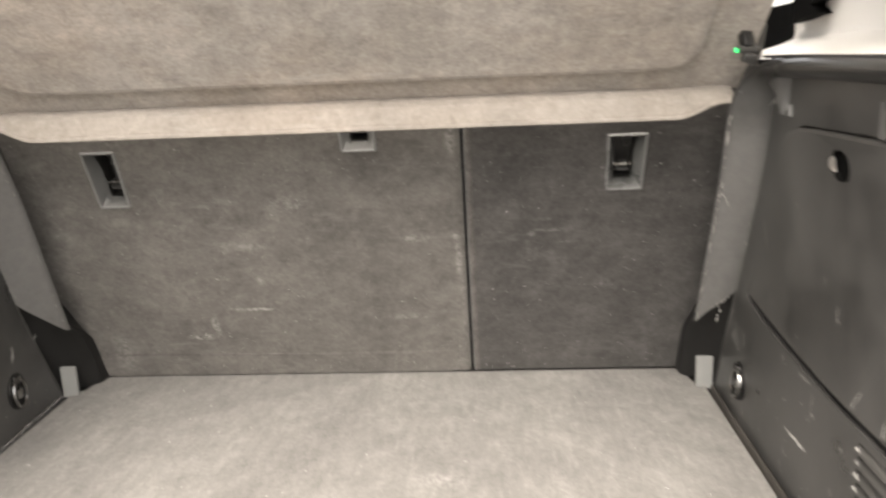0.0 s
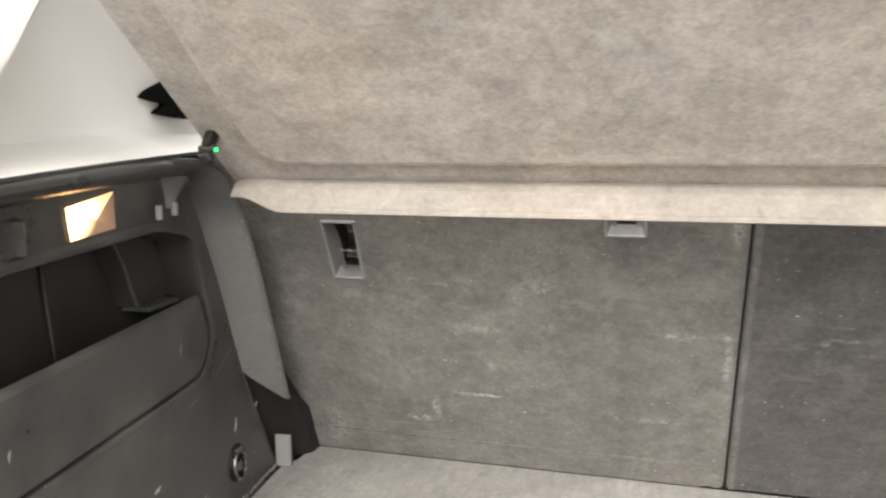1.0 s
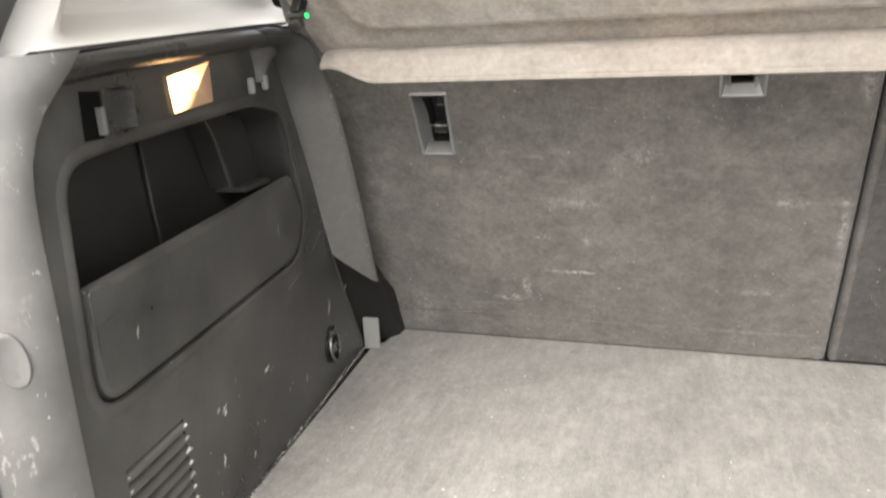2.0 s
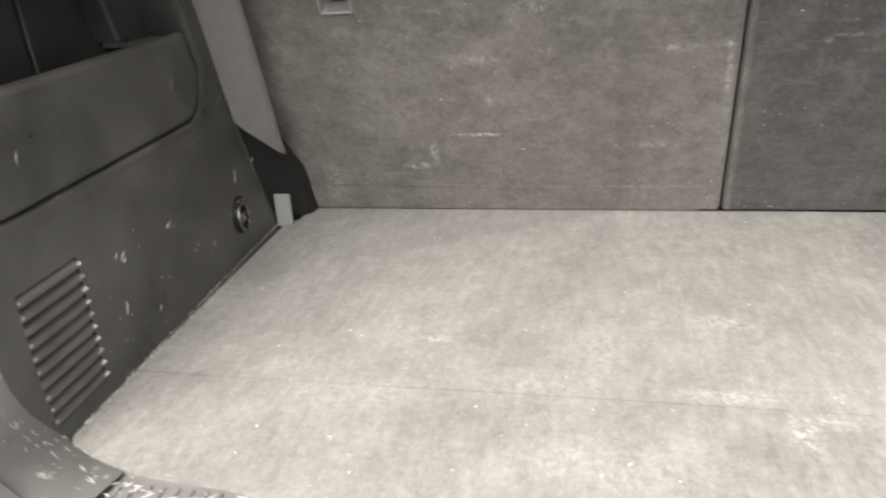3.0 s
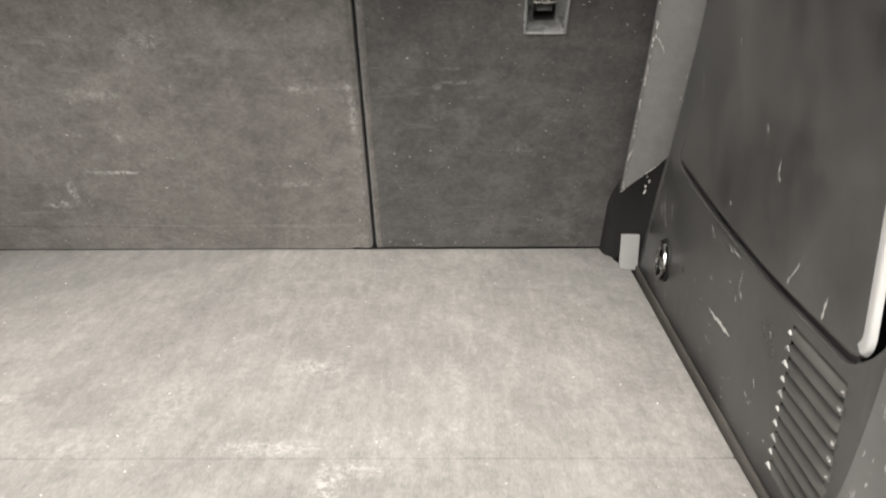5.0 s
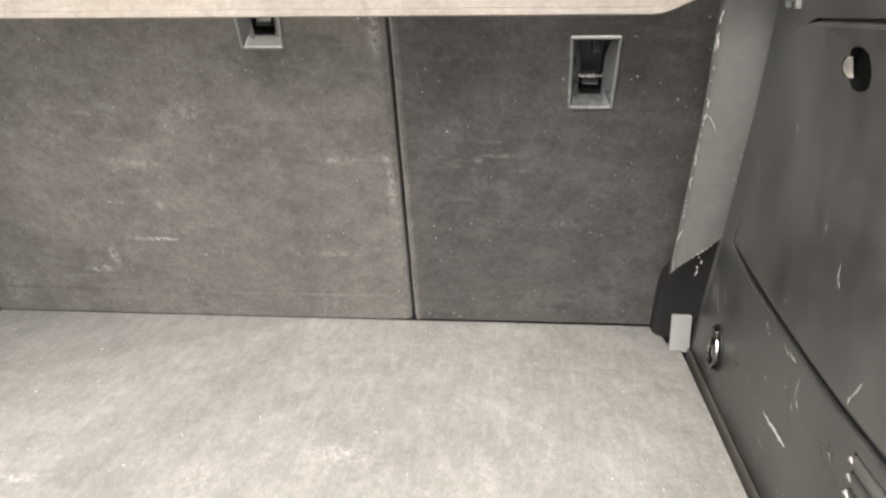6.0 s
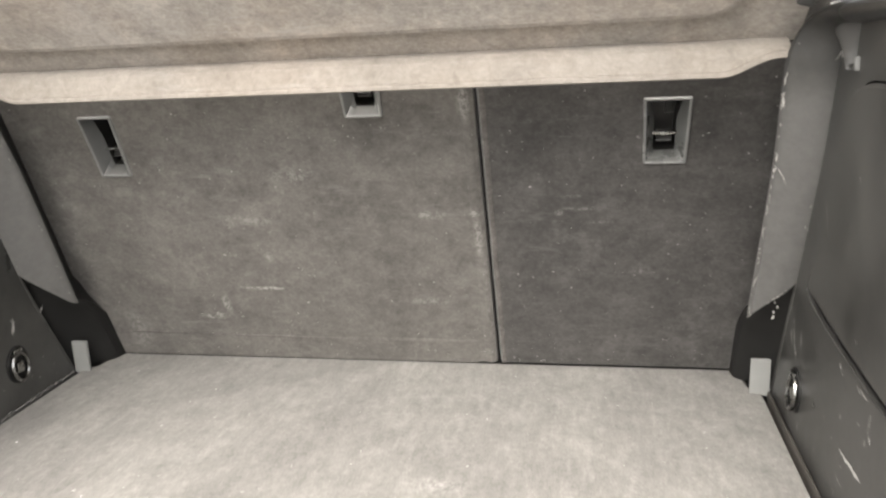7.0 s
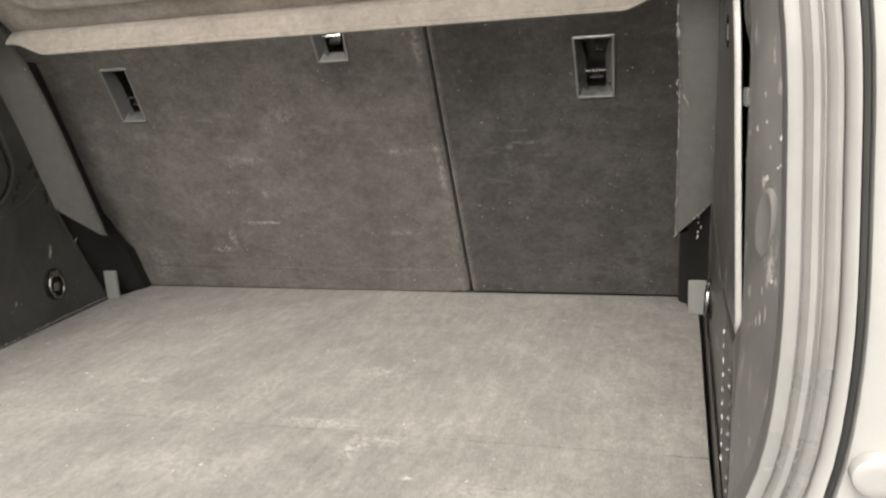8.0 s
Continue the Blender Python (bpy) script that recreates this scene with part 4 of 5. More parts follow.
        # lamp: dark housing with a wedge lens
        lens = [(-0.533, 0.468), (-0.529, 0.435), (-0.457, 0.438), (-0.456, 0.477)]
        tip = f(-0.500, 0.453, 0.011)
        q = [f(*p, 0.002) for p in lens]
        b4 = [f(*p, -0.004) for p in lens]
        lamp = part("lamp", loft([b4, [f(*p, 0.0015) for p in lens]], True, True), M_BEZEL, s, "small lit courtesy lamp")
        bm = bmesh.new()
        bm.faces.new([bm.verts.new(p) for p in (q[3], q[0], tip)])
        part("lens", bm, M_LENS, lamp, "glowing warm white lens", smooth=False)
        bm = bmesh.new()
        v = [bm.verts.new(p) for p in (q[0], q[1], q[2], tip)]
        bm.faces.new([v[0], v[1], v[3]])
        bm.faces.new([v[1], v[2], v[3]])
        part("lens_lower", bm, M_LENS_EDGE, lamp, "orange lower lens facet", smooth=False)
        bm = bmesh.new()
        bm.faces.new([bm.verts.new(p) for p in (q[2], q[3], tip)])
        part("lens_shade", bm, M_LENS_DIM, lamp, "dull pinkish lens facet", smooth=False)
    return s


trim_r = side_trim(1)
trim_l = side_trim(-1)

# ---- parcel shelf, swung up ----
shelf = thing("parcel_shelf", (0, -0.26, 0.45), "raised grey felt parcel shelf with pale lower lip", "parcel shelf")
RISE = Vector((0, -0.755, 0.656))
FACE = Vector((0, -0.656, -0.755))
HINGE = Vector((0.012, -0.268, 0.480))
HALF = 0.492


def on_shelf(u, v, w):
    return HINGE + Vector((u, 0, 0)) + RISE * v + FACE * w


S_LEN = 0.58
outer = [(-HALF, -0.011), (HALF, -0.011), (HALF + 0.012, S_LEN), (-HALF - 0.012, S_LEN)]
recess = rounded([(-HALF + 0.062, 0.036), (HALF - 0.062, 0.036), (HALF - 0.058, S_LEN - 0.04), (-HALF + 0.058, S_LEN - 0.04)], 0.045, 8)
part("frame", sheet(outer, [recess], lambda u, v, w: on_shelf(u, v, w - 0.018), 0.018), M_SHELF, shelf)
rings = [[on_shelf(p[0], p[1], w) for p in ring] for ring, w in ((recess, -0.001), (inset(recess, 0.0012), 0.0085), (inset(recess, 0.0040), 0.0125), (inset(recess, 0.011), 0.0140))]
bm = loft(rings, True)
bm.faces.new([bm.verts.new(p) for p in rings[-1]])
part("raised_panel", bm, M_SHELF, shelf, "raised felt panel of the shelf")
n = 130
low = []
for i in range(n + 1):
    x = -0.480 + 0.960 * i / n
    e = max(0.0, (abs(x) - 0.412) / 0.058)
    e = min(1.0, e)
    e = e * e * (3 - 2 * e)
    low.append((x, 0.018 * e))
rings = []
for x, e in low:
    h = 0.4365 + e
    prof = ((-0.262, 0.4765), (-0.277, 0.4725), (-0.2855, 0.4655), (-0.2893, h + 0.0078), (-0.2888, h + 0.0071), (-0.2895, h + 0.0064), (-0.2912, h + 0.0046), (-0.2912, h + 0.001), (-0.288, h), (-0.272, h + 0.002), (-0.250, 0.478))
    rings.append([Vector((0.012 + x, y, z)) for y, z in prof])
part("lip", loft(rings, True, True), M_LIP, shelf, "pale beige felt lip with a stitched hem")

for s in (-1, 1):
    cx = 0.012 + s * 0.477
    bm = bmesh.new()
    box(bm, -0.007, 0.007, -0.006, 0.007, -0.010, 0.011, 0.004, Matrix.Translation((cx, -0.335, 0.527)) @ pose(0, 0, 0, -30, 0, s * 12))
    pv = part("pivot", bm, M_DARK, shelf, "black shelf pivot block")
    bm = bmesh.new()
    box(bm, -0.0085, 0.008, -0.006, 0.006, -0.006, 0.006, 0.004, Matrix.Translation((cx + s * 0.001, -0.342, 0.5075)) @ pose(0, 0, 0, 20, s * 15, 0))
    part("pin", bm, M_SHOULDER, pv)
    bm = tube([(cx - s * 0.010, -0.340, 0.517), (cx + s * 0.012, -0.337, 0.5165)], 0.0045, 12)
    part("axle", bm, M_TRIM, pv)
    bm = bmesh.new()
    box(bm, -0.0018, 0.0018, -0.002, 0.002, -0.0026, 0.0026, 0.0008, Matrix.Translation((0.012 + s * 0.4625, -0.346, 0.516)))
    part("green_dot", bm, M_GREEN, pv, "small bright green dot")

# ---- cream pillar trims above the shoulders ----


def pillar_trim(side):
    p = thing("pillar_trim", (side * 0.56, -0.45, 0.51), "cream plastic rear pillar trim with a hollowed face", "pillar trim", "rear pillar trims")
    rings = []
    nz, ny = 34, 46
    for i in range(nz + 1):
        v = (i / nz) ** 1.9
        row = []
        z0 = 0.506 + 0.34 * v
        rear_y = -0.722 + 0.80 * (z0 - 0.495)
        for j in range(ny + 1):
            t = j / ny
            y = rear_y + (-0.10 - rear_y) * t
            base = abs(wall_x(side, y)) + 0.004
            z = z0 - 0.011 * min(1.0, max(0.0, (-0.3 - y) / 0.4)) * (1 - v)
            shelf_in = min(1.0, max(0.0, (z0 - 0.507) / 0.030))
            col = min(1.0, max(0.0, (y - rear_y - 0.055) / 0.05))
            sm = lambda q: q * q * (3 - 2 * q)
            d = 0.035 * max(0.0, 1 - (y - rear_y) / 0.06) ** 2 + 0.012 * min(1.0, max(0.0, (z0 - 0.506) / 0.004)) + 0.075 * sm(shelf_in) * sm(col) - 0.12 * max(0.0, z0 - 0.56)
            row.append(Vector((side * (base + d), y, z)))
        rings.append(row)
    part("trim_face", loft(rings), M_CREAM, p)
    bm = loft([[Vector((side * (abs(wall_x(side, y)) + d), y, z - 0.011 * max(0.0, (-0.3 - y)) / 0.4)) for d, z in ((-0.004, 0.5075), (-0.002, 0.5105), (0.004, 0.5105), (0.012, 0.5075))] for y in (-0.262, -0.35, -0.45, -0.55, -0.65, -0.69)])
    part("joint", bm, M_LINE, p, "dark joint under the cream trim")
    # black belt guide beside the shelf
    g = thing("belt_guide", (side * 0.575, -0.3, 0.57), "black seat belt guide beside the shelf", "belt guide", "belt guides")
    fx = side * 0.556
    shape = rounded([(-0.268, 0.580), (-0.250, 0.591), (-0.205, 0.606), (-0.155, 0.606), (-0.155, 0.551), (-0.20, 0.554), (-0.238, 0.559), (-0.222, 0.568), (-0.212, 0.572), (-0.235, 0.574)], 0.008, 4)
    part("guide_body", sheet(shape, [], lambda u, v, w: Vector((fx + side * 0.070 - side * w, u, v)), 0.022, 0.003), M_BLACK, g)
    return p


pillar_trim(1)
pillar_trim(-1)

# ---- rear opening: lower pillar trims, seal, painted frame, bumper ----
HALF_PATH = [(0.515, -0.628, 0.62), (0.529, -0.722, 0.495), (0.540, -0.748, 0.40), (0.543, -0.762, 0.30), (0.541, -0.775, 0.20), (0.528, -0.783, 0.12),
             (0.495, -0.788, 0.062), (0.445, -0.79, 0.018), (0.385, -0.79, 0.001), (0.25, -0.79, -0.002), (0.0, -0.79, -0.003)]


def half_line(side, n):
    pts = []
    for x, y, z in HALF_PATH:
        if side > 0:
            k = min(1.0, max(0.0, (z - 0.05) / 0.10)) * min(1.0, max(0.0, (0.50 - z) / 0.09))
            pts.append((x + 0.0008 * k, y - 0.009 * k, z))
        else:
            pts.append((-x * 0.962, y, z))
    return curve(pts, n)


def swept(side, profile, n=60):
    """The opening's line swept with (outward, rearward) offsets."""
    pts = half_line(side, n)
    rings = []
    for i, p in enumerate(pts):
        t = (pts[min(i + 1, n - 1)] - pts[max(i - 1, 0)]).normalized()
        o = Vector((0, -1, 0)).cross(t).normalized()
        if (o.x * side < 0 and p.z > 0.2) or (o.z > 0 and p.z <= 0.2):
            o = -o
        rings.append([p + o * (a * 0.8) + Vector((0, -1, 0)) * b for a, b in profile])
    return rings


PILLARS = {}
opening = thing("tailgate_opening", (0, -0.79, -0.02), "painted rear opening of the car with rubber seal", "car body", kind="structure")
for side in (-1, 1):
    if side > 0:
        wall_pts = [(-0.655, 0.499), (-0.672, 0.48), (-0.690, 0.455), (-0.709, 0.41), (-0.712, 0.30), (-0.711, 0.20), (-0.700, 0.10), (-0.681, 0.046), (-0.665, 0.020), (-0.647, 0.003)]
        foot = [(0.514, -0.649), (0.490, -0.666), (0.447, -0.689)]
    else:
        wall_pts = [(-0.663, 0.499), (-0.680, 0.48), (-0.698, 0.455), (-0.717, 0.41), (-0.720, 0.30), (-0.7215, 0.20), (-0.719, 0.10), (-0.704, 0.056), (-0.690, 0.033), (-0.668, 0.003)]
        foot = [(0.462, -0.6857), (0.432, -0.697), (0.409, -0.704)]
    swell = lambda z: 0.017 * min(1.0, max(0.0, (z - 0.435) / 0.05)) ** 2
    crease = [(wall_x(side, y) - side * (0.0012 + swell(z) - wall_drop(side, y)), y, z) for y, z in wall_pts]
    crease += [(side * x, y, 0.001) for x, y in foot]
    crease = curve(crease, 34)
    full = half_line(side, 200)
    cut = [p for p in full if p.z <= 0.500 and abs(p.x) >= (0.44 if side > 0 else 0.405)]
    edge = curve(cut[::6] + [cut[-1]], 34)
    rings = []
    for a, b in zip(crease, edge):
        along = Vector((0, -1, 0)) if a.z > 0.03 else (b - a).normalized()
        bend = a + along * (b - a).length * 0.5
        r = [a + Vector((side * 0.003, 0.0005, -0.003 if a.z < 0.06 else 0))]
        for t in (0.0, 0.05, 0.25, 0.5, 0.75, 1.0):
            lift = 0.002 * math.sin(math.pi * t) if a.z < 0.06 else 0.0
            r.append((1 - t) ** 2 * a + 2 * t * (1 - t) * bend + t * t * b + Vector((-side * lift, 0, lift)))
        rings.append(r)
    PILLARS[side] = rings
    pt = part("lower_pillar_trim", loft(rings), M_PILLAR, opening, "dark grey scuffed plastic lower pillar trim")
    # round plug in the trim
    height = 0.269 if side > 0 else 0.284
    i = next(i for i in range(len(rings) - 1) if rings[i][4].z >= height > rings[i + 1][4].z)
    k = (rings[i][4].z - height) / (rings[i][4].z - rings[i + 1][4].z)
    r = [p.lerp(q, k) for p, q in zip(rings[i], rings[i + 1])]
    way = (r[5] - r[4]).normalized()
    out_n = way.cross(Vector((0, 0, 1)))
    out_n = out_n if out_n.x * side < 0 else -out_n
    c = r[4].lerp(r[5], 0.75)
    rings = [[c + out_n * w + way * (q * 0.66 * math.cos(a)) + Vector((0, 0, 1.15 * q * math.sin(a))) for a in [2 * math.pi * i / 28 for i in range(28)]] for q, w in ((0.0195, -0.003), (0.0193, 0.0012), (0.0180, 0.0022), (0.0160, 0.0020), (0.0115, 0.0008), (0.005, 0.0004))]
    part("plug", loft(rings, True, True), M_PLUG, pt, "round dished plug")
    inner = [(0.001, -0.014), (-0.0015, -0.012), (-0.0026, -0.002), (-0.0026, 0.005), (-0.0008, 0.0088)]
    part("seal_lip", loft(swept(side, inner)), M_SEAL_SHADE, opening, "inner lip of the rubber seal, its shade put into the colour")
    seal = [(-0.0008, 0.0088), (0.004, 0.0105), (0.009, 0.0095), (0.0115, 0.006), (0.0125, 0.0035), (0.0140, 0.0045), (0.0165, 0.0085), (0.0205, 0.0098), (0.0235, 0.0075),
            (0.0248, 0.0035), (0.0262, 0.0035), (0.0280, 0.0080), (0.0320, 0.0110), (0.0355, 0.0100), (0.0372, 0.0060), (0.0380, -0.002)]
    part("seal", loft(swept(side, seal)), M_RUBBER, opening, "grooved grey rubber tailgate seal")
    jamb = [(0.0365, -0.004), (0.0380, 0.006), (0.0400, 0.012), (0.0435, 0.0165), (0.0455, 0.0175), (0.0470, 0.012)]
    part("jamb", loft(swept(side, jamb)), M_PAINT, opening, "light silver painted body flange")
    gap = [(0.0465, 0.004), (0.0475, 0.014), (0.051, 0.016), (0.053, 0.006)]
    part("shut_line", loft(swept(side, gap)), M_LINE, opening, "black rubber shut line")
    outer_p = [(0.0525, 0.004), (0.054, 0.018), (0.060, 0.022), (0.10, 0.026), (0.16, 0.02), (0.21, -0.02), (0.215, -0.10)]
    part("outer_panel", loft(swept(side, outer_p)), M_PAINT, opening, "light painted outer body panel")

bm = loft([[Vector((0.592 + r * 1.15 * math.cos(a), -0.8205 - w, 0.1415 + r * math.sin(a))) for a in [2 * math.pi * i / 28 for i in range(28)]] for r, w in ((0.0125, -0.010), (0.0125, -0.0008), (0.0122, 0.0002), (0.0117, 0.0006), (0.006, 0.0008))], True, True)
part("bumper_cap", bm, M_PAINT, opening, "round painted cap in the bumper")
bm = tube([(0.590, -0.80, 0.377), (0.587, -0.808, 0.384), (0.585, -0.812, 0.388)], 0.0025, 8)
part("buffer", bm, M_LINE, opening, "small black rubber buffer")

# ---- sill plate ----
sill = thing("sill_plate", (0, -0.74, -0.01), "ribbed grey plastic loading sill plate", "sill plate")
bm = loft([[Vector((x, y, z)) for y, z in ((-0.66, -0.009), (-0.69, -0.0035), (-0.785, -0.0015), (-0.795, -0.02))] for x in (-0.445, -0.2, 0.0, 0.2, 0.468)])
part("plate", bm, M_SILL, sill)
for side in (-1, 1):
    for i in range(14):
        x = side * ((0.429 if side > 0 else 0.404) - i * 0.0132)
        if abs(x) < 0.25:
            break
        start = (-0.7015 if side > 0 else -0.7145) - 0.45 * max(0.0, (0.35 if side > 0 else 0.31) - abs(x))
        bm = loft([[Vector((x + w * k, y, -0.0038 - 0.02 * (y + 0.70) + 0.0030 * h)) for k, h in ((-1.0, 0.0), (-0.8, 0.8), (-0.4, 1.0), (0.4, 1.0), (0.8, 0.8), (1.0, 0.0))] for y, w in ((start, 0.0030), (start - 0.002, 0.0038), (-0.782, 0.0038))], True, True)
        part("rib", bm, M_SILL, sill)

# ---- scuffs and scratches ----
rng = random.Random(11)


def slivers(name, rows, parent, label):
    """Jagged pale flakes and broken scratches: centre, way, face normal, half length, half width."""
    bm = bmesh.new()
    for c, t, nrm, ln, wd in rows:
        t, nrm = Vector(t).normalized(), Vector(nrm).normalized()
        b = nrm.cross(t).normalized()
        bend = rng.uniform(-0.2, 0.2) if ln < 0.02 else rng.uniform(-0.04, 0.04)
        k = 5 if ln < 0.004 else 9 if ln < 0.015 else 17
        lean = rng.uniform(0.35, 0.65)
        one, two = [], []
        for j in range(k):
            q = 2 * j / (k - 1) - 1
            u = (q + 1) / 2
            taper = min(u / lean, (1 - u) / (1 - lean)) ** 0.8
            mid = Vector(c) + t * (ln * q) + b * (bend * ln * (q * q - 0.5) + rng.gauss(0, 0.12) * wd) + nrm * 0.0003
            one.append(mid + b * (wd * (taper * rng.uniform(0.45, 1.3) + 0.03)))
            two.append(mid - b * (wd * (taper * rng.uniform(0.45, 1.3) + 0.03)))
        bm.faces.new([bm.verts.new(p) for p in one + two[::-1]])
    return part(name, bm, M_SCUFF, parent, label, smooth=False)


def wall_row(side, y, z, ang, ln, wd, proud=0.0):
    a = radians(ang)
    nrm = Vector((-side, 0, 0))
    return (on_wall(side)(y, z, proud + 0.0004), (0, math.cos(a), math.sin(a)), nrm, ln * 0.85, wd * 1.6)


rows = [wall_row(1, -0.434, 0.0805, 1, 0.040, 0.0019), wall_row(1, -0.403, 0.049, 12, 0.014, 0.0004), wall_row(1, -0.474, 0.142, 102, 0.015, 0.0004), wall_row(1, -0.466, 0.121, 80, 0.004, 0.0008), wall_row(1, -0.478, 0.129, 60, 0.005, 0.0011), wall_row(1, -0.383, 0.160, 50, 0.007, 0.0007), wall_row(1, -0.390, 0.155, 120, 0.003, 0.0006),
        wall_row(1, -0.195, 0.126, 80, 0.012, 0.0007), wall_row(1, -0.191, 0.142, 70, 0.008, 0.0006), wall_row(1, -0.207, 0.107, 20, 0.006, 0.0009), wall_row(1, -0.200, 0.113, 70, 0.006, 0.0009), wall_row(1, -0.182, 0.118, 75, 0.012, 0.0007), wall_row(1, -0.228, 0.131, 80, 0.014, 0.0006), wall_row(1, -0.176, 0.153, 60, 0.006, 0.0007),
        wall_row(1, -0.455, 0.1615, 10, 0.012, 0.0009), wall_row(1, -0.440, 0.160, 25, 0.008, 0.0006), wall_row(1, -0.236, 0.026, 70, 0.008, 0.0006), wall_row(1, -0.389, 0.028, 60, 0.005, 0.0006), wall_row(1, -0.534, 0.071, 60, 0.006, 0.0008), wall_row(1, -0.520, 0.052, 20, 0.005, 0.0007)]
for y, z, ang, ln, wd in ((-0.579, 0.194, 125, 0.020, 0.0005), (-0.571, 0.182, 110, 0.005, 0.0010), (-0.631, 0.187, 102, 0.010, 0.0009), (-0.630, 0.181, 95, 0.006, 0.0011), (-0.524, 0.258, 97, 0.010, 0.0006), (-0.527, 0.251, 60, 0.004, 0.0008), (-0.425, 0.200, 40, 0.004, 0.0006), (-0.490, 0.283, 85, 0.005, 0.0005), (-0.645, 0.262, 5, 0.010, 0.0004), (-0.302, 0.292, 68, 0.022, 0.0003), (-0.4, 0.345, 80, 0.004, 0.0005)):
    rows.append(wall_row(1, y, z, ang, ln, wd, panel_rise(y, z)))
for _ in range(26):
    y = rng.uniform(-0.57, -0.13)
    rows.append(wall_row(1, y, rng.uniform(0.012, 0.13) if y < -0.2 else rng.uniform(0.01, 0.06), rng.uniform(0, 180), rng.uniform(0.001, 0.004), rng.uniform(0.0003, 0.0009)))
slivers("scuff_marks", rows, trim_r, "pale scratches and scuffs")
rows = [wall_row(-1, -0.516, 0.119, 70, 0.006, 0.0018), wall_row(-1, -0.531, 0.07, 80, 0.012, 0.0016), wall_row(-1, -0.468, 0.039, 60, 0.008, 0.0012), wall_row(-1, -0.309, 0.057, 70, 0.008, 0.0012),
        wall_row(-1, -0.212, 0.122, 85, 0.016, 0.0014), wall_row(-1, -0.145, 0.124, 60, 0.010, 0.0012), wall_row(-1, -0.529, 0.128, 60, 0.006, 0.001), wall_row(-1, -0.596, 0.212, 50, 0.006, 0.0012),
        wall_row(-1, -0.415, 0.121, 30, 0.010, 0.002), wall_row(-1, -0.216, 0.114, 80, 0.010, 0.001), wall_row(-1, -0.517, 0.124, 40, 0.010, 0.0012), wall_row(-1, -0.436, 0.064, 30, 0.003, 0.001)]
rows += [wall_row(-1, -0.634, 0.262, 75, 0.010, 0.0008, 0.001), wall_row(-1, -0.345, 0.27, 85, 0.014, 0.0005, 0.001)]
for _ in range(26):
    y = rng.uniform(-0.58, -0.13)
    rows.append(wall_row(-1, y, rng.uniform(0.012, 0.16) if y < -0.2 else rng.uniform(0.01, 0.06), rng.uniform(0, 180), rng.uniform(0.001, 0.004), rng.uniform(0.0003, 0.0009)))
rows = [(c, t, q, ln * 0.85, wd * 0.8) for c, t, q, ln, wd in rows]
slivers("scuff_marks", rows, trim_l, "pale scratches and scuffs")
# height, place across (0 at the trim's front, 1 at the seal), half length, half width, flakes
RUBS = {1: ((0.340, 0.60, 0.005, 0.0034, 6), (0.316, 0.15, 0.003, 0.0022, 2), (0.319, 0.42, 0.006, 0.0008, 3), (0.306, 0.78, 0.004, 0.0044, 6), (0.222, 0.82, 0.005, 0.0024, 3), (0.200, 0.78, 0.009, 0.0024, 5), (0.205, 0.48, 0.010, 0.0010, 3), (0.118, 0.35, 0.006, 0.0016, 5), (0.05, 0.5, 0.008, 0.001, 4)),
        -1: ((0.345, 0.40, 0.004, 0.0010, 4), (0.245, 0.55, 0.003, 0.0009, 4), (0.30, 0.60, 0.002, 0.0008, 2), (0.060, 0.35, 0.012, 0.0012, 5), (0.045, 0.55, 0.014, 0.0012, 6), (0.030, 0.40, 0.012, 0.0020, 6), (0.014, 0.16, 0.010, 0.0042, 5), (0.006, 0.45, 0.014, 0.0022, 8), (0.10, 0.45, 0.008, 0.0010, 6), (0.12, 0.25, 0.006, 0.0010, 4))}
for side in (1, -1):
    pt = [o for o in opening.children if o.name.startswith("lower_pillar_trim")][0 if side < 0 else 1]
    b = PILLARS[side]
    rows = []
    for z, t, ln, wd, count in RUBS[side]:
        for _ in range(count):
            zz, tt = z + rng.gauss(0, 0.006), min(0.95, max(0.05, t + rng.gauss(0, 0.09)))
            k = min(range(1, len(b) - 1), key=lambda q: abs(b[q][3].z - zz))
            i = 1 + int(tt * 5)
            c = b[k][i].lerp(b[k][i + 1], tt * 5 % 1)
            nrm = (b[k][i + 1] - b[k][i]).cross(b[k + 1][i] - b[k - 1][i]).normalized()
            nrm = nrm if nrm.x * side < 0 else -nrm
            rows.append((c + nrm * 0.0004, (b[k + 1][i] - b[k - 1][i]) + Vector((0, rng.uniform(-0.01, 0.01), 0)), nrm, ln * rng.uniform(0.15, 0.7), wd * rng.uniform(0.2, 0.8)))
    slivers("scuff_marks", rows, pt, "pale scuffs")
rows = []
for cx, cy, count in ((-0.385, -0.722, 12), (-0.36, -0.735, 16), (-0.33, -0.73, 12), (-0.29, -0.75, 12), (0.40, -0.735, 5), (0.36, -0.74, 4)):
    for _ in range(count):
        a = rng.gauss(0.2, 0.7)
        rows.append((Vector((cx + rng.gauss(0, 0.012), cy + rng.gauss(0, 0.009), 0.0012)), (math.cos(a), math.sin(a), 0), (0, 0, 1), rng.uniform(0.0012, 0.007), rng.uniform(0.0004, 0.0017)))
tagged(slivers("scuff_marks", rows, sill, "pale scuffs"), kind="stuff")
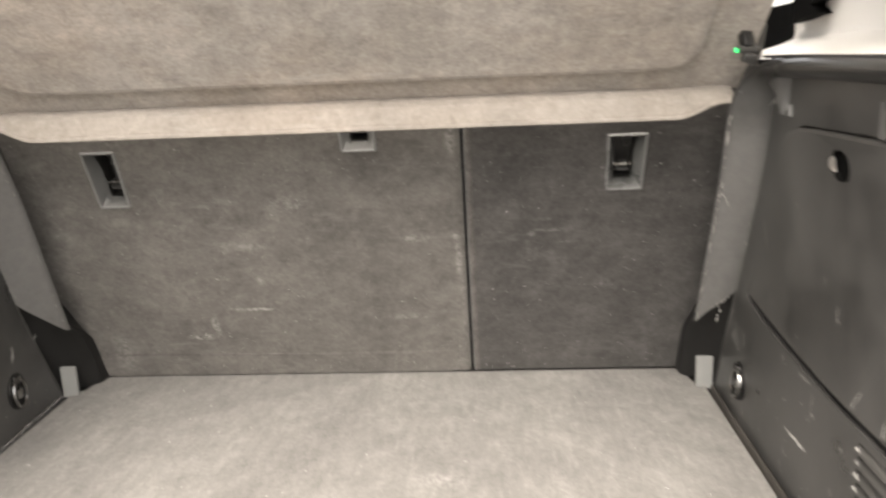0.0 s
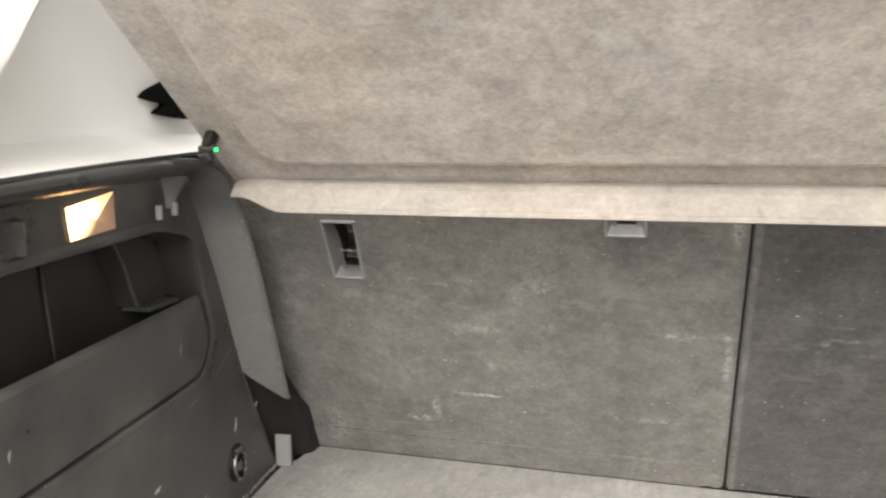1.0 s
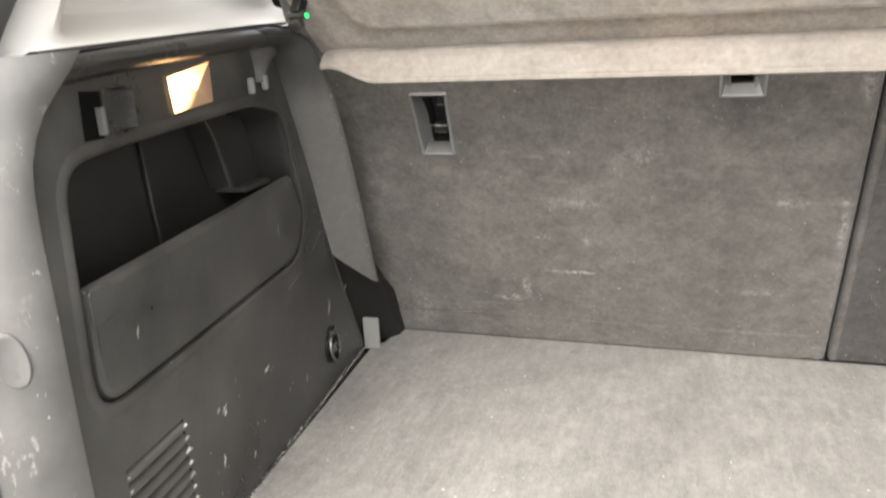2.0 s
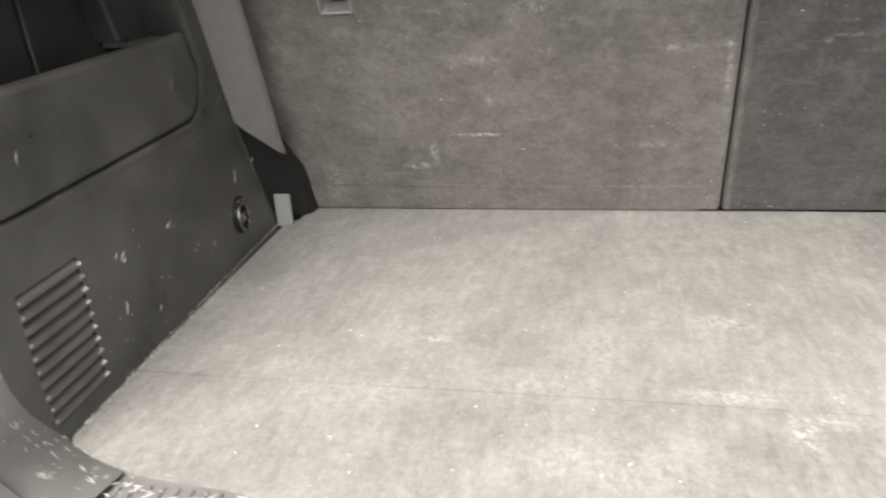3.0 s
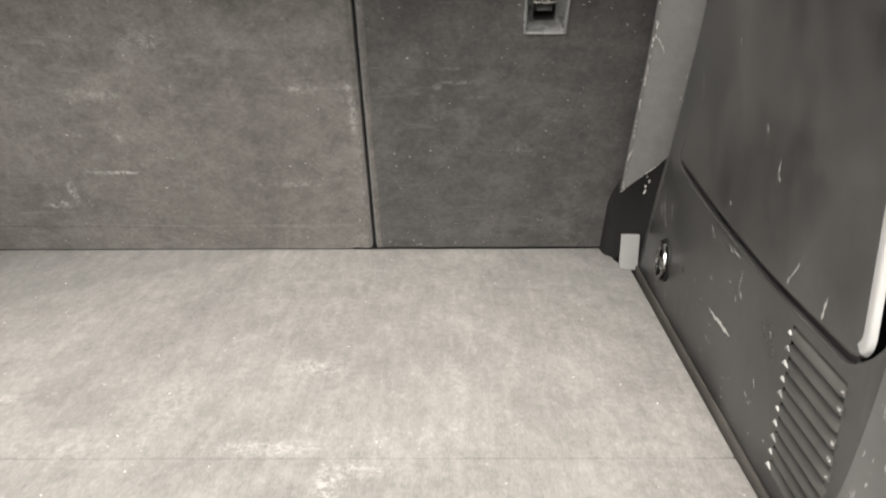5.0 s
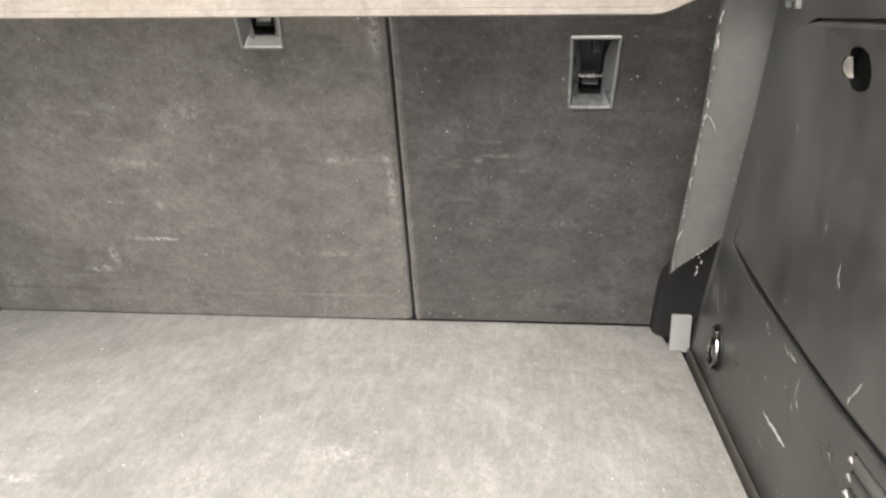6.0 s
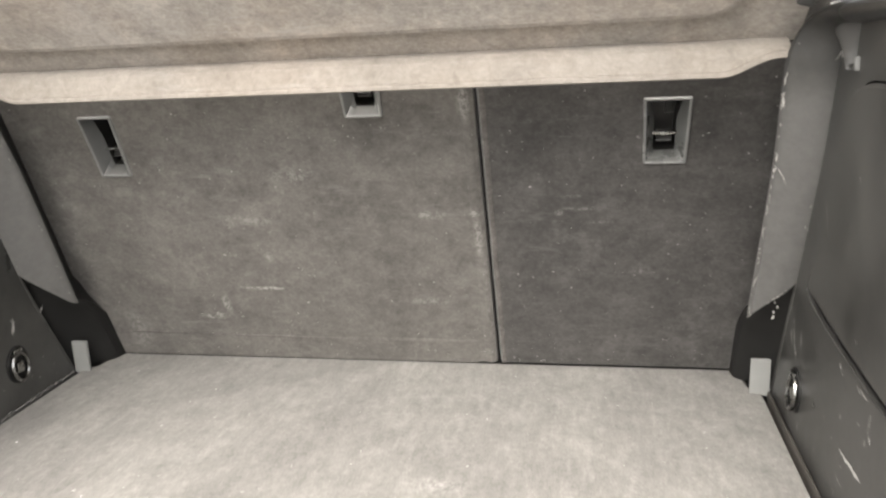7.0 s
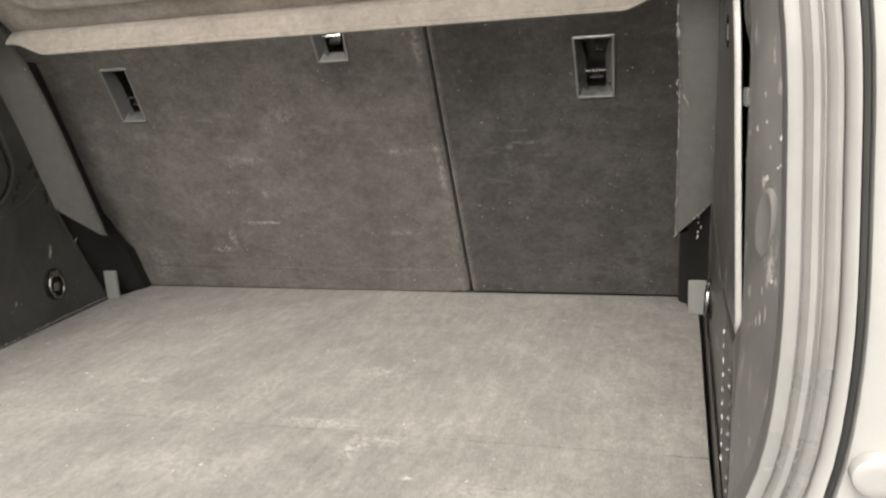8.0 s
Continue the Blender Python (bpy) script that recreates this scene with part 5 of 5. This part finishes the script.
for side, tr in ((1, trim_r), (-1, trim_l)):
    ins, out = STRIPS[side]
    a, b = curve(ins, 60), curve(out, 60)
    rows = []
    for i in range(44 if side > 0 else 16):
        k = rng.randrange(0, 56)
        p, q = a[k], b[k]
        t = (a[k + 1] - a[k]).normalized()
        if rng.random() < 0.78:
            c = p + (q - p) * rng.uniform(0.0, 0.035)
        else:
            c = p + (q - p) * rng.uniform(0.86, 0.97)
        rows.append((c + Vector((0, -0.0042, 0)), t + Vector((rng.uniform(-0.3, 0.3), 0, 0)), (0, -0.92, -0.35), rng.uniform(0.001, 0.0045) * (2.2 if rng.random() < 0.2 else 1), rng.uniform(0.0004, 0.0011)))
    if side > 0:
        c = a[30] + (b[30] - a[30]) * 0.10 + Vector((0, -0.0046, 0))
        rows += [(c, (0.4, -0.3, -0.6), (0, -0.92, -0.35), 0.009, 0.0005), (c + Vector((0.006, -0.003, -0.010)), (0.25, -0.3, -0.8), (0, -0.92, -0.35), 0.006, 0.0004)]
    if side > 0:
        for u, ln, wd in ((0.0, 0.004, 0.0010), (0.05, 0.002, 0.0008), (0.42, 0.002, 0.0006), (0.52, 0.0035, 0.0011), (0.60, 0.003, 0.0013), (0.67, 0.0035, 0.0009), (0.76, 0.002, 0.0010)):
            rows.append((Vector(ins[0]).lerp(Vector(out[0]), u) + Vector((0, -0.0055, 0.001)), (0.5, -0.4, 0.5), (0, -0.92, -0.35), ln, wd))
        for z, ln, wd in ((0.447, 0.008, 0.0012), (0.432, 0.006, 0.0016), (0.418, 0.003, 0.0008), (0.350, 0.005, 0.0011), (0.338, 0.003, 0.0008)):
            rows.append((Vector((0.4896, -0.1855 - 0.222 * (z - 0.225) - (0.232 - 0.1855) - 0.002, z)), (0.03, -0.4, 0.9), (0, -0.92, -0.35), ln, wd))
        for y, z in ((-0.150, 0.170), (-0.147, 0.163), (-0.144, 0.155), (-0.142, 0.148), (-0.141, 0.141), (-0.140, 0.134)):
            rows.append((Vector((0.5215 + rng.gauss(0, 0.0012), y - 0.012, z)), (0.2, -0.3, 0.9), (-0.3, -0.92, -0.1), rng.uniform(0.0022, 0.0052), rng.uniform(0.0008, 0.0016)))
    slivers("edge_scuffs", rows, tr, "chipped pale edges of the pillar strip")

# ---- lint and crumbs ----
rng = random.Random(7)


def lint(name, count, place, parent_label, category, size):
    bm = bmesh.new()
    for _ in range(count):
        p, t, nrm = place()
        k = rng.uniform(0.5, 1.0) ** 2 * 1.6
        ln, wd = size * k * rng.uniform(0.6, 1.9), size * k * rng.uniform(0.25, 0.55)
        b = nrm.cross(t)
        q = [bm.verts.new(p + t * (ln * a) + b * (wd * c) + nrm * h) for a, c, h in ((-1, 0, 0.0002), (0, -1, 0.0002), (1, 0, 0.0002), (0, 1, 0.0002))]
        top = bm.verts.new(p + nrm * wd * 0.9)
        for i in range(4):
            bm.faces.new([q[i], q[(i + 1) % 4], top])
    return tagged(part(name, bm, M_LINT, smooth=False), parent_label, category, kind="stuff")


def on_floor():
    a = rng.uniform(0, math.tau)
    return Vector((rng.uniform(-0.48, 0.49), rng.uniform(-0.68, -0.01), 0.0)), Vector((math.cos(a), math.sin(a), 0)), Vector((0, 0, 1))


def on_backs():
    a = rng.gauss(0, 0.5)
    x = rng.uniform(-0.48, 0.48)
    v = rng.uniform(0.0, 0.46) ** 1.0 if rng.random() < 0.5 else abs(rng.gauss(0, 0.05))
    if abs(x - 0.15) < 0.02 or (v > 0.3 and min(abs(x + 0.3735), abs(x - 0.0075), abs(x - 0.385)) < 0.04):
        v = 0.02
    t = Vector((1, 0, 0)) * math.cos(a) + SEAT_T * math.sin(a)
    return on_seat(x, v + 0.01, 0.0038 if v < 0.06 else 0.0004), t, SEAT_N


lint("floor_lint", 150, on_floor, "pale crumbs and lint on the floor carpet", "crumbs", 0.0012)
lint("seat_lint", 120, on_backs, "pale lint on the seat back carpet", "lint", 0.00065)


def on_left_edge():
    y = -rng.uniform(0.09, 0.66)
    a = rng.gauss(0.9, 0.5)
    return Vector((wall_x(-1, y) + rng.uniform(0.0005, 0.006), y, rng.uniform(0.0003, 0.004))), Vector((math.cos(a), math.sin(a) * 0.8, 0.2)).normalized(), Vector((0.5, 0, 0.87))


lint("frayed_edge", 520, on_left_edge, "frayed carpet fibres along the floor edge", "carpet fibres", 0.0008)
